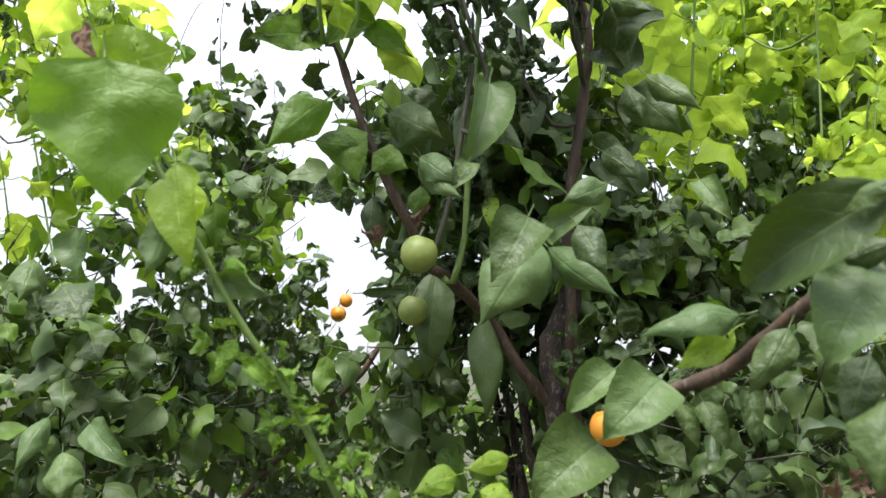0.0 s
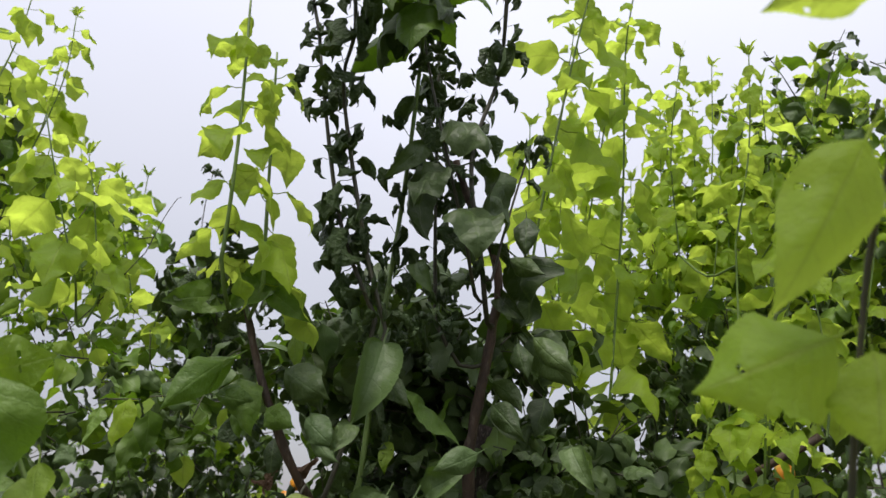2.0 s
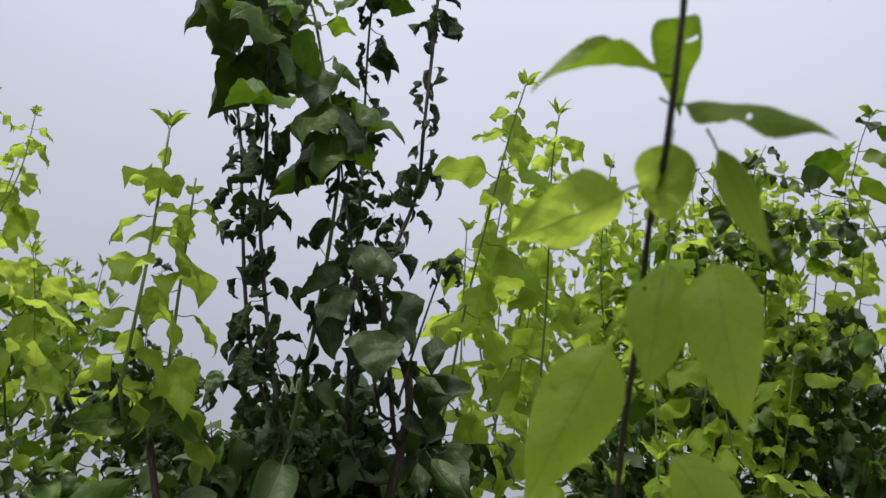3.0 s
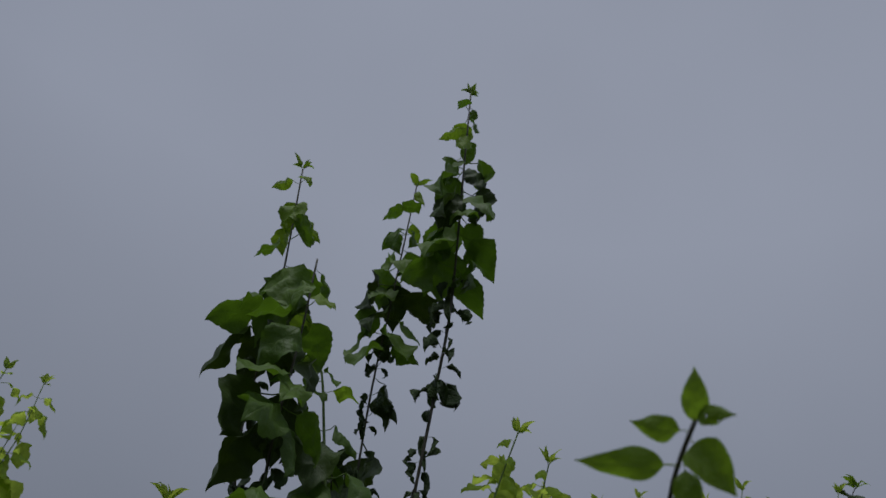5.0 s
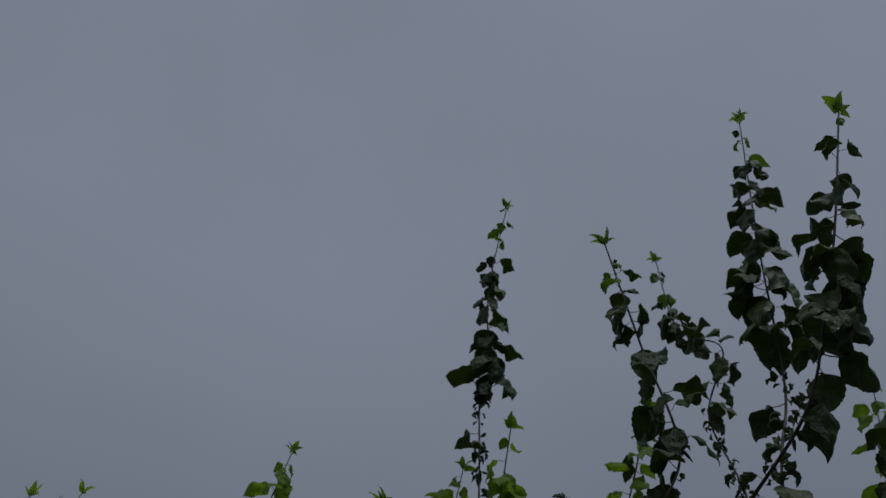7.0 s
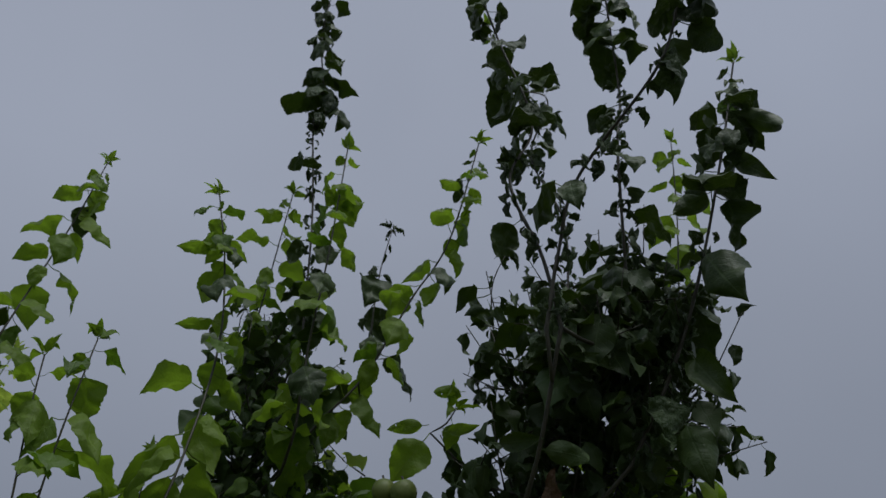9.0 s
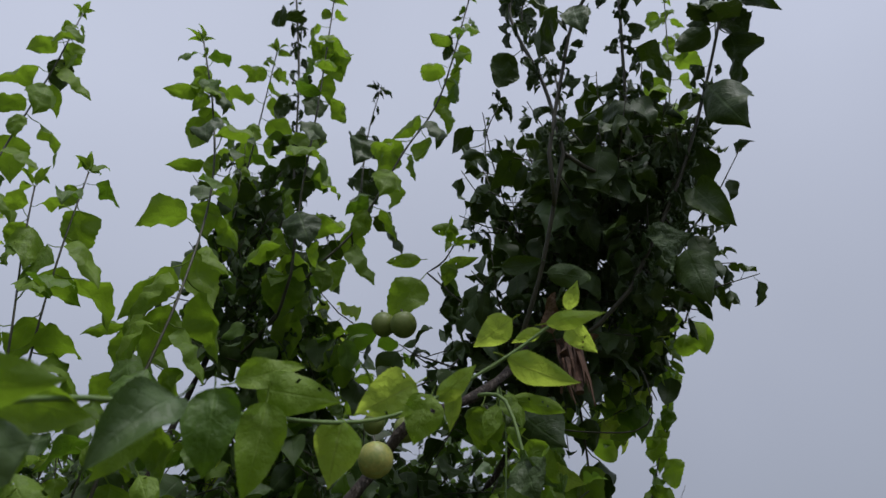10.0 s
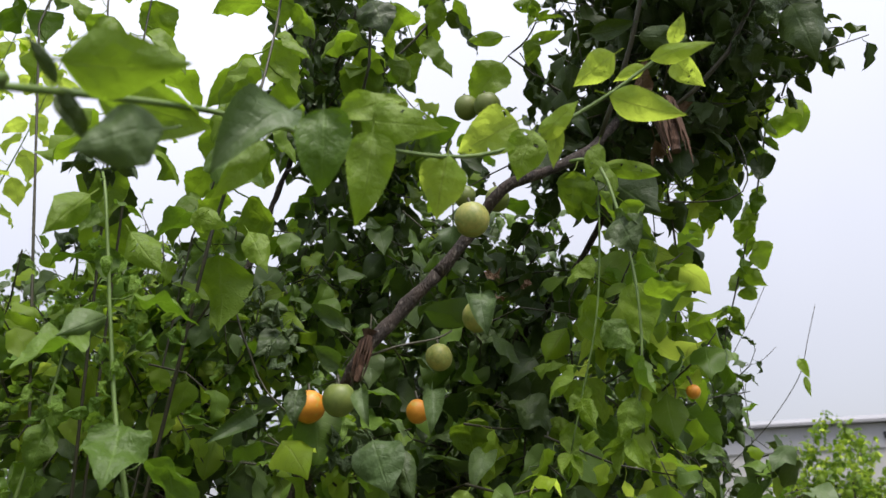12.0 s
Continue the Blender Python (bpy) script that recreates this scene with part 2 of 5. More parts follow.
def blade(rows, cols, width, cup, droop, lift, wave, twist, teeth, petiole, rng, hook=0.8, crumple=0.1):
    """A leaf: stalk along +y from the origin, then a blade 1 long that faces +z. Returns vertices, faces, uv."""
    verts, faces, uv = [], [], []
    if petiole:
        for k in range(3):
            y = petiole * k / 2
            z = -0.03 * math.sin(math.pi * k / 2)
            for a in range(3):
                verts.append((0.012 * math.cos(a * 2.1), y, z + 0.012 * math.sin(a * 2.1)))
                uv.append((0.5, 0.0))
        for k in range(2):
            for a in range(3):
                faces.append((k * 3 + a, k * 3 + (a + 1) % 3, k * 3 + 3 + (a + 1) % 3, k * 3 + 3 + a))
    first = len(verts)
    y, z, turn = petiole, 0.0, lift
    half = (cols - 1) / 2
    phase = rng.uniform(0, 6.28)
    old = 0.0
    fold = rng.uniform(-0.40, 0.35) * min(1.0, hook + 0.2)
    bend = rng.uniform(-0.13, 0.13)
    hook = hook * rng.uniform(0.2, 1.6)
    for i in range(rows):
        v = i / (rows - 1)
        turn_here = lift - droop * v ** 1.25 - hook * max(0.0, (v - 0.76) / 0.24)
        y += (v - old) * math.cos(turn_here)
        z += (v - old) * math.sin(turn_here)
        old = v
        w = 0.5 * width * float(np.interp(v, PROFILE_V, PROFILE_W))
        if teeth and 0.05 < v < 0.93:
            w *= 1 + teeth * (1 if i % 2 else -1)
        lean = twist * v
        for j in range(cols):
            u = (j - half) / half
            c = cup + 1e-3
            x = w * math.sin(c * u) / c
            h = w * (1 - math.cos(c * u)) / c
            h += fold * w * abs(u)
            h += wave * w * abs(u) ** 1.5 * math.sin(phase + v * 9 + (1.3 if u > 0 else 0)) + wave * 0.12 * math.sin(phase * 2 + 13 * v) * u * w * 2
            h += crumple * w * noise.noise(Vector((u * 2.2 + phase * 7, v * 5.0, phase))) * 2
            xx, hh = x * math.cos(lean) - h * math.sin(lean), x * math.sin(lean) + h * math.cos(lean)
            verts.append((xx + bend * v * v, y - hh * math.sin(turn_here), z + hh * math.cos(turn_here)))
            uv.append((0.5 + 0.5 * u, v))
    for i in range(rows - 1):
        for j in range(cols - 1):
            a = first + i * cols + j
            faces.append((a, a + 1, a + cols + 1, a + cols))
    return np.array(verts), faces, np.array(uv)


rng = random.Random(7)
SHAPES = {}


def leaf_shapes(key, mat, count, rows, cols, width, cup, droop, wave, teeth=0.0, petiole=0.3, crumple=0.1, lift=(-1.4, -0.3)):
    """A few leaves of one kind, each within the given ranges."""
    made = []
    for _ in range(count):
        v, f, t = blade(rows, cols, rng.uniform(*width), rng.uniform(*cup), rng.uniform(*droop), rng.uniform(*lift), rng.uniform(*wave), rng.uniform(-0.5, 0.5), teeth, petiole, rng, 0.55, crumple)
        made.append((mesh_of("leaf", v, f, [LEAF[mat]], None, t), v, f, t))
    SHAPES[key] = made


# broad blades in the curled-leaf colour are flat; that dark tone stands for shade
for key, mat, width in (("fresh", "fresh", (0.62, 0.84)), ("young", "young", (0.56, 0.78)), ("mid", "mid", (0.62, 0.86)), ("dark", "dark", (0.64, 0.9)), ("pale", "pale", (0.60, 0.82)), ("shade_broad", "curl", (0.58, 0.85))):
    leaf_shapes(key, mat, 14, 19, 7, width, (-1.3, 0.5), (0.0, 1.0), (0.08, 0.42), teeth=0.035, crumple=0.22)
leaf_shapes("curl", "curl", 12, 10, 7, (0.5, 0.85), (1.5, 2.7), (0.4, 2.2), (0.1, 0.5), crumple=0.45)
leaf_shapes("lime", "lime", 8, 10, 7, (0.5, 0.8), (1.5, 2.6), (0.6, 2.6), (0.2, 0.5), crumple=0.5)
leaf_shapes("young_tip", "young", 6, 9, 5, (0.38, 0.52), (0.5, 1.5), (-0.4, 1.2), (0.1, 0.3), petiole=0.15, lift=(0.0, 0.5))
leaf_shapes("tip", "fresh", 6, 9, 5, (0.38, 0.52), (0.5, 1.5), (-0.4, 1.2), (0.1, 0.3), petiole=0.15, lift=(0.0, 0.5))
leaf_shapes("dry", "dry", 3, 9, 5, (0.5, 0.6), (1.2, 2.0), (0.5, 1.2), (0.6, 0.9))
for small, mat in (("dark_small", "dark"), ("mid_small", "mid"), ("light_small", "fresh"), ("young_small", "young"), ("pale_small", "pale")):
    leaf_shapes(small, mat, 12, 10, 5, (0.58, 0.84), (-1.3, 0.6), (0.0, 1.0), (0.06, 0.42), crumple=0.2)
leaf_shapes("lime_small", "lime", 8, 8, 5, (0.5, 0.8), (1.3, 2.4), (0.4, 2.2), (0.1, 0.4), crumple=0.45)
leaf_shapes("curl_small", "curl", 8, 8, 5, (0.5, 0.8), (1.5, 2.5), (0.4, 2.0), (0.1, 0.4), crumple=0.4)


def leaf_pose(base, way, face, size):
    """A pose whose +y is the way of the stalk and whose +z is nearest to face."""
    y = Vector(way).normalized()
    z = Vector(face)
    z = z - y * z.dot(y)
    if z.length < 1e-3:
        z = y.orthogonal()
    z.normalize()
    x = y.cross(z)
    m = Matrix((x, y, z)).transposed().to_4x4()
    return Matrix.Translation(base) @ m @ Matrix.Diagonal((size, size, size, 1))


def leaf_way(i, along, droop):
    """The way a leaf at node i leaves its stem: spiralling round it, more or less drooping."""
    a = i * 2.4 + random.uniform(-0.5, 0.5)
    side = along.orthogonal().normalized()
    out = side * math.cos(a) + along.cross(side) * math.sin(a)
    way = out + along * random.uniform(0.1, 0.7) + Vector((0, 0, -droop * random.uniform(0.0, 0.7)))
    face = along * 0.3 + Vector((0, 0, 1.0)) + Vector([random.uniform(-0.55, 0.55) for _ in range(3)])
    return way, face


SCAFFOLD = {}


def joined(tree, low, sag):
    """The way from the nearest wood of the tree, below, up to the foot of a shoot."""
    near = min(SCAFFOLD[tree.name], key=lambda q: (q - low).length + (q - low).xy.length * 1.5 + max(0.0, q.z - low.z + 0.04) * 4)
    if (near - low).length < 0.01:
        return []
    return curve_through([near, near.lerp(low, 0.5) + Vector((0, 0, -sag)), low], 0.04)[:-1]


def shoot(tree, style, r, points, fork=None, end="tuft", dense=1.0, kind="", big=0.082, stem_mat=None):
    """A long shoot with its leaves, up from the tree's fork where one is given. Returns the shoot."""
    path = curve_through(points, 0.02)
    if end == "tuft" and style not in ("bare", "twig"):
        path = path[:-1]
    lead = joined(tree, path[0], 0.03) if not fork else curve_through([fork, Vector(fork).lerp(path[0], 0.5) + Vector((0, 0, -0.04)), path[0]], 0.05)[:-1]
    SCAFFOLD[tree.name] += lead + path[: len(path) // 4]
    mat = {"fresh": GREEN_STEM, "lemon": GREEN_STEM, "green": GREEN_STEM, "bare": GREEN_STEM if r > 0.003 else DARK_STEM, "twig": DARK_STEM, "curl": DARK_STEM}.get(style, DARK_STEM)
    mat = stem_mat or mat
    v, f = tube(lead + path, r * (0.75 if lead else 1.0), r * 0.4, 6, 0.08)
    stem = hang("shoot", mesh_of("shoot", v, f, [mat]), tree)
    length = sum((b - a).length for a, b in zip(path, path[1:]))
    count = int(length / 0.028 * dense) if style not in ("bare", "twig") else 0
    nodes = [(i + random.uniform(0.1, 0.9)) / max(1, count) for i in range(count)]
    if style in ("fresh", "lemon"):
        nodes += [random.uniform(0.8, 0.97) for _ in range(count // 6 + 1)]
    edge = 0.5 if tree is tree_b else 0.655
    if style == "mixed":
        nodes += [random.uniform(0.0, edge) for _ in range(count)] + [random.uniform(edge, 0.95) for _ in range(count // (3 if tree is tree_b else 4))]
    for i, k in enumerate(sorted(nodes)):
        q = path[min(len(path) - 2, int(k * (len(path) - 1)))]
        along = (path[min(len(path) - 1, int(k * (len(path) - 1)) + 1)] - q).normalized()
        size = big * (1.28 - 0.85 * k ** 5) * random.uniform(0.7, 1.2)
        shape = {"fresh": "fresh", "lemon": "young", "green": "mid", "curl": "curl"}.get(style, "fresh")
        # tree_b gets darker leaf colours, put in for shaded silhouettes against the sky
        if style == "mixed":
            if k < edge and random.random() < (0.93 if tree is tree_b else 0.98):
                shape = "curl"
            elif k > 0.88:
                shape = random.choice(("mid", "dark") if tree is tree_b else ("fresh", "mid"))
            else:
                shape = random.choice(("shade_broad", "dark", "dark") if tree is tree_b else ("mid", "mid", "dark"))
        if style == "fresh" and random.random() < 0.22:
            shape = random.choice(("mid", "mid", "dark"))
        if style == "green" and random.random() < 0.65:
            shape = "lime"
        if style == "curl" and random.random() < 0.2:
            shape = "dark"
        if shape in ("curl", "lime"):
            size *= random.uniform(0.22, 0.46)
        way, face = leaf_way(i, along, 1.0 if shape != "curl" else 0.6)
        if shape == "curl":
            way = way + Vector([random.uniform(-0.7, 0.7) for _ in range(3)])
        hang("leaf", random.choice(SHAPES[shape])[0], stem, leaf_pose(q, way, face, size))
    if end == "tuft" and count:
        along = (path[-1] - path[-4]).normalized()
        for i in range(7):
            way, face = leaf_way(i, along, 0.0)
            way = way + along * random.uniform(0.3, 1.6)
            hang("leaf", random.choice(SHAPES["tip" if style in ("fresh", "mixed") else "young_tip" if style == "lemon" else "curl"])[0], stem, leaf_pose(path[-1], way, face, random.uniform(0.022, 0.040)))
    return stem


def limb(tree, r0, r1, points, fork=None, mat=BARK, name="limb"):
    path = curve_through(points, 0.02)
    lead = curve_through([fork, (Vector(fork) + path[0]) * 0.5 + Vector((0, 0, 0.03)), path[0]], 0.05)[:-1] if fork else []
    SCAFFOLD.setdefault(tree.name, []).extend(lead + path)
    path = [q + Vector([random.uniform(-1, 1) for _ in range(3)]) * r0 * 0.12 for q in path]
    v, f = tube(lead + path, r0, r1, 9, 0.16)
    return hang(name, mesh_of(name, v, f, [mat]), tree)


def hero_leaf(owner, kind, base, tip, face, width):
    """One large leaf with toothed edges, from the foot of its blade to its tip."""
    mat, cup, droop, wave = {"fresh": ("fresh", 0.8, 0.8, 0.35), "young": ("young", 0.8, 0.8, 0.35), "dark": ("dark", 1.0, 1.1, 0.35), "pale": ("pale", 1.1, 1.2, 0.3), "mid": ("mid", 0.9, 1.0, 0.35), "curl": ("pale", 1.5, 0.9, 0.8), "lime": ("lime", 1.7, 1.6, 0.9), "dry": ("dry", 1.4, 0.5, 0.9)}[kind]
    if width > 0.85:
        cup, droop = cup * 0.35, droop * 0.6
    lift = droop * 0.45
    v, f, t = blade(34, 9, width, cup * random.uniform(0.7, 1.4) * random.choice((-1, -1, 1)), droop, lift, wave * 0.7, random.uniform(-0.35, 0.35), 0.014, 0.18, random, 0.35, 0.08)
    if kind in ("fresh", "young") and random.random() < 0.5:
        gone = {random.randint(40, len(f) - 40) for _ in range(random.randint(1, 3))}
        f = [q for i, q in enumerate(f) if i not in gone]
    a, b = Vector(base), Vector(tip)
    m = leaf_pose(a, b - a, face, (b - a).length)
    m = m @ Matrix.Translation((0, -0.18, 0))
    return hang("leaf", mesh_of("leaf", v, f, [LEAF[mat]], None, t), owner, m)


def cluster(owner, place, shape, count, size):
    """A knot of crumpled leaves round one node."""
    for i in range(count):
        way = Vector([random.gauss(0, 1) for _ in range(3)]).normalized()
        hang("leaf", random.choice(SHAPES[shape])[0], owner, leaf_pose(Vector(place) + way * size * 0.2, way, Vector([random.gauss(0, 1) for _ in range(3)]), size * random.uniform(0.7, 1.2)))


def torn_stub(tree, base, tip, r):
    """The splintered end of a broken limb: a ragged core and long splinters round it."""
    a, b = Vector(base), Vector(tip)
    verts, faces = tube(curve_through([a, a.lerp(b, 0.5) + Vector((0.002, 0, 0)), b], 0.006), r, r * 0.35, 10, 0.3)
    for i in range(14):
        t = i * 0.449
        side = (b - a).orthogonal().normalized()
        side = Matrix.Rotation(t, 3, b - a) @ side
        k = random.uniform(0.0, 0.5)
        p0 = a.lerp(b, k) + side * r * 0.85
        p1 = p0 + (b - a) * random.uniform(0.45, 0.95) + side * r * random.uniform(-0.3, 0.25)
        v, f = tube([p0, p0.lerp(p1, 0.5) + side * r * 0.15, p1], r * random.uniform(0.14, 0.3), r * 0.03, 4, 0.2, len(verts))
        verts, faces = verts + v, faces + f
    return hang("torn_stub", mesh_of("torn_stub", verts, faces, [TORN_WOOD], smooth=False), tree, None, "splintered red-brown end of a broken limb")


# the mix of only dark and curled leaves puts inner crown shade into colour
KINDS = {"deep_shade": (("dark", 4), ("curl", 7)), "dark": (("dark", 6), ("pale", 4), ("mid", 3), ("curl", 4)), "mid": (("mid", 5), ("dark", 3), ("fresh", 2), ("young", 1), ("pale", 3), ("lime", 3), ("curl", 1)), "light": (("fresh", 5), ("young", 3), ("mid", 3), ("lime", 2)), "lemon": (("young", 6), ("fresh", 2), ("mid", 1))}
SMALL = {"dark": "dark_small", "pale": "pale_small", "mid": "mid_small", "fresh": "light_small", "young": "young_small", "curl": "curl_small", "lime": "lime_small"}


def foliage(tree, style, centre, radii, turn, count, parted=7, size=0.054):
    """Leafy twigs inside an egg-shaped part of a crown: some twigs are parts with their own leaves, the rest is one mesh."""
    centre = Vector(centre)
    spin = Matrix.Rotation(turn, 3, "Z")
    names, weights = zip(*KINDS[style])
    mats = [LEAF[k] for k in ("dark", "mid", "fresh", "pale", "curl")] + [DARK_STEM, LEAF["young"], LEAF["lime"]]
    slot = {"dark": 0, "mid": 1, "fresh": 2, "pale": 3, "curl": 4, "young": 6, "lime": 7}
    V, F, U, M, base = [], [], [], [], 0
    made = twig = 0
    while made < count:
        d = Vector([random.gauss(0, 1) for _ in range(3)]).normalized() * random.random() ** 0.4
        q = centre + spin @ Vector((d.x * radii[0], d.y * radii[1], d.z * radii[2]))
        way = (spin @ Vector((d.x * radii[0], d.y * radii[1], d.z * radii[2] + radii[2] * 0.4))).normalized() + Vector([random.uniform(-0.7, 0.7) for _ in range(3)])
        way.normalize()
        long = random.uniform(0.06, 0.16)
        start = q - way * long * 0.5
        path = [start, start + way * long * 0.5 + Vector([random.uniform(-0.015, 0.015) for _ in range(3)]), start + way * long + Vector((0, 0, random.uniform(-0.03, 0.02)))]
        n = random.randint(5, 9)
        own = None
        if twig < parted:
            v, f = tube(curve_through(path, 0.03), 0.0017, 0.0008, 5)
            own = hang("twig", mesh_of("twig", v, f, [DARK_STEM]), tree)
        else:
            v, f = tube(path, 0.0016, 0.0008, 4, 0, base)
            V += [tuple(x) for x in v]
            F += f
            U += [(0.5, 0.5)] * len(v)
            M += [5] * len(f)
            base += len(v)
        twig += 1
        for i in range(n):
            k = (i + 0.5) / n
            p = path[0].lerp(path[1], k * 2) if k < 0.5 else path[1].lerp(path[2], k * 2 - 1)
            name = random.choices(names, weights)[0]
            w, face = leaf_way(i, way, 0.8)
            s = size * random.uniform(0.42, 1.35) * (0.7 if name in ("curl", "lime") else 1)
            m = leaf_pose(p, w, face + Vector([random.uniform(-0.5, 0.5) for _ in range(3)]), s)
            if own:
                hang("leaf", random.choice(SHAPES[name])[0], own, m)
                continue
            _, lv, lf, lu = random.choice(SHAPES[SMALL[name]])
            a = np.array(m.to_3x3())
            V += (lv @ a.T + np.array(m.translation)).tolist()
            F += [tuple(x + base for x in fc) for fc in lf]
            U += lu.tolist()
            M += [slot[name]] * len(lf)
            base += len(lv)
        made += n
    if F:
        ob = hang("foliage", mesh_of("foliage", V, F, mats, M, U), tree)
        tagged(ob, kind="stuff")


def trunk(tree, foot, fork, r):
    a, b = Vector(foot), Vector(fork)
    path = curve_through([a - Vector((0, 0, 0.15)), a.lerp(b, 0.35) + Vector((0.03, -0.02, 0)), a.lerp(b, 0.7) + Vector((-0.02, 0.02, 0)), b], 0.05)
    SCAFFOLD[tree.name] = path[len(path) // 2:]
    v, f = tube(path, r, r * 0.62, 12, 0.07)
    return hang("trunk", mesh_of("trunk", v, f, [BARK]), tree)


def apricot(kind, place, size, label):
    """A fruit with its seam and a short stalk."""
    verts, faces = [], []
    rows, cols = 12, 18
    for i in range(rows + 1):
        th = math.pi * i / rows
        for j in range(cols):
            a = 2 * math.pi * j / cols
            seam = 1 - 0.05 * math.exp(-((min(a, 2 * math.pi - a)) / 0.25) ** 2) * math.sin(th)
            r = 0.5 * size * seam
            dip = 0.10 * size * math.exp(-(th / 0.35) ** 2)
            verts.append((r * math.sin(th) * math.cos(a), r * 0.95 * math.sin(th) * math.sin(a), r * 1.03 * math.cos(th) - dip))
    for i in range(rows):
        for j in range(cols):
            faces.append((i * cols + j, (i + 1) * cols + j, (i + 1) * cols + (j + 1) % cols, i * cols + (j + 1) % cols))
    fruit = thing("apricot", place, label, "apricot", "apricots on the trees")
    turn = pose(*place, random.uniform(-20, 20), random.uniform(-20, 20), random.uniform(0, 360))
    hang("flesh", mesh_of("flesh", verts, faces, [FRUIT[kind]]), fruit, turn)
    top = Vector(place) + Vector((0, 0, size * 0.36))
    v, f = tube(curve_through([top, top + Vector((0.001, 0.002, 0.006)), top + Vector((0.004, 0.006, 0.013))], 0.004), 0.0013, 0.0017, 6)
    hang("stalk", mesh_of("stalk", v, f, [DARK_STEM]), fruit)
    return fruit


# ---- ground ----
v, f = [], []
rings = [0.0, 1.0, 2.0, 3.5, 6, 10, 18, 35, 80, 250, 900, 3000]
for i, r in enumerate(rings):
    for j in range(32):
        a = 2 * math.pi * j / 32
        h = 0.04 * noise.noise(Vector((r * math.cos(a), r * math.sin(a), 0))) if r < 40 else 0.0
        v.append((r * math.cos(a) + 0.5, r * math.sin(a) + 0.5, h))
for i in range(len(rings) - 1):
    for j in range(32):
        a, b = i * 32 + j, i * 32 + (j + 1) % 32
        f.append((a, a + 32, b + 32, b))
tagged(new("ground", mesh_of("ground", v, f, [GROUND])), "dark grassy soil under the orchard trees", "ground", kind="structure")


# ---- the trees: trunk, limbs, shoots with leaves ----
tree_a = thing("apricot_tree", (0.220, 1.050, 0.000), "dark-leaved apricot tree with tall upright shoots and green fruit", "tree", "apricot trees")
FORK_A = (0.160, 1.020, 1.250)
trunk(tree_a, (0.220, 1.050, 0.000), FORK_A, 0.050)
tree_b = thing("apricot_tree", (1.280, 1.000, 0.000), "apricot tree with a torn brown limb and curled dark leaves", "tree", "apricot trees")
FORK_B = (1.220, 0.920, 1.300)
trunk(tree_b, (1.280, 1.000, 0.000), FORK_B, 0.055)
tree_c = thing("apricot_tree", (-0.750, 1.700, 0.000), "apricot tree with dull green leaves and slender light shoots", "tree", "apricot trees")
FORK_C = (-0.700, 1.650, 1.150)
trunk(tree_c, (-0.750, 1.700, 0.000), FORK_C, 0.050)
tree_d = thing("apricot_tree", (1.000, 1.550, 0.000), "apricot tree with bright yellow-green backlit shoots", "tree", "apricot trees")
FORK_D = (0.950, 1.500, 1.200)
trunk(tree_d, (1.000, 1.550, 0.000), FORK_D, 0.050)
tree_e = thing("apricot_tree", (2.500, 0.850, 0.000), "apricot tree with bare twigs beside the open sky", "tree", "apricot trees")
FORK_E = (2.450, 0.850, 1.200)
trunk(tree_e, (2.500, 0.850, 0.000), FORK_E, 0.040)
tree_n = thing("apricot_tree", (0.300, 0.500, 0.000), "young apricot tree with long light-green shoots reaching out", "tree", "apricot trees")
FORK_N = (0.280, 0.480, 1.000)
trunk(tree_n, (0.300, 0.500, 0.000), FORK_N, 0.035)
tree_f = thing("apricot_tree", (-0.600, 3.400, 0.000), "apricot tree in the row behind, dense green crown", "tree", "apricot trees")
FORK_F = (-0.600, 3.400, 1.100)
trunk(tree_f, (-0.600, 3.400, 0.000), FORK_F, 0.050)
tree_g = thing("apricot_tree", (1.600, 3.300, 0.000), "apricot tree in the row behind, dense green crown", "tree", "apricot trees")
FORK_G = (1.600, 3.300, 1.100)
trunk(tree_g, (1.600, 3.300, 0.000), FORK_G, 0.050)
tree_h = thing("apricot_tree", (3.200, 2.400, 0.000), "apricot tree in the row behind, dense green crown", "tree", "apricot trees")
FORK_H = (3.200, 2.400, 1.100)
trunk(tree_h, (3.200, 2.400, 0.000), FORK_H, 0.050)

# limbs
limb_a = limb(tree_a, 0.0085, 0.0050, [(0.145, 0.921, 1.903), (0.168, 0.920, 2.043), (0.176, 0.920, 2.129), (0.154, 0.901, 2.194), (0.130, 0.891, 2.238), (0.114, 0.881, 2.283)], fork=FORK_A, mat=YOUNG_BARK)
limb(tree_a, 0.0200, 0.0120, [(0.134, 0.968, 1.667), (0.127, 0.988, 1.736), (0.149, 0.986, 1.793), (0.160, 0.985, 1.939)], fork=FORK_A)
limb(tree_a, 0.0085, 0.0060, [(0.127, 0.968, 1.660), (0.083, 0.951, 1.721), (0.052, 0.941, 1.769), (0.008, 0.870, 1.810), (-0.010, 0.809, 1.818)], fork=FORK_A, mat=YOUNG_BARK)
limb(tree_a, 0.0056, 0.0036, [(-0.011, 0.788, 1.818), (-0.030, 0.746, 1.858), (-0.063, 0.732, 1.929), (-0.091, 0.727, 2.005), (-0.109, 0.723, 2.070)], mat=YOUNG_BARK)
limb_d = limb(tree_a, 0.0070, 0.0045, [(0.163, 0.601, 1.683), (0.184, 0.597, 1.694), (0.222, 0.567, 1.712), (0.253, 0.525, 1.746), (0.298, 0.484, 1.788)], fork=(0.140, 0.960, 1.675), mat=YOUNG_BARK)
limb(tree_d, 0.0090, 0.0060, [(0.516, 1.474, 1.843), (0.574, 1.354, 1.863), (0.562, 1.147, 1.899), (0.651, 1.112, 1.957)], fork=FORK_D, mat=YOUNG_BARK)
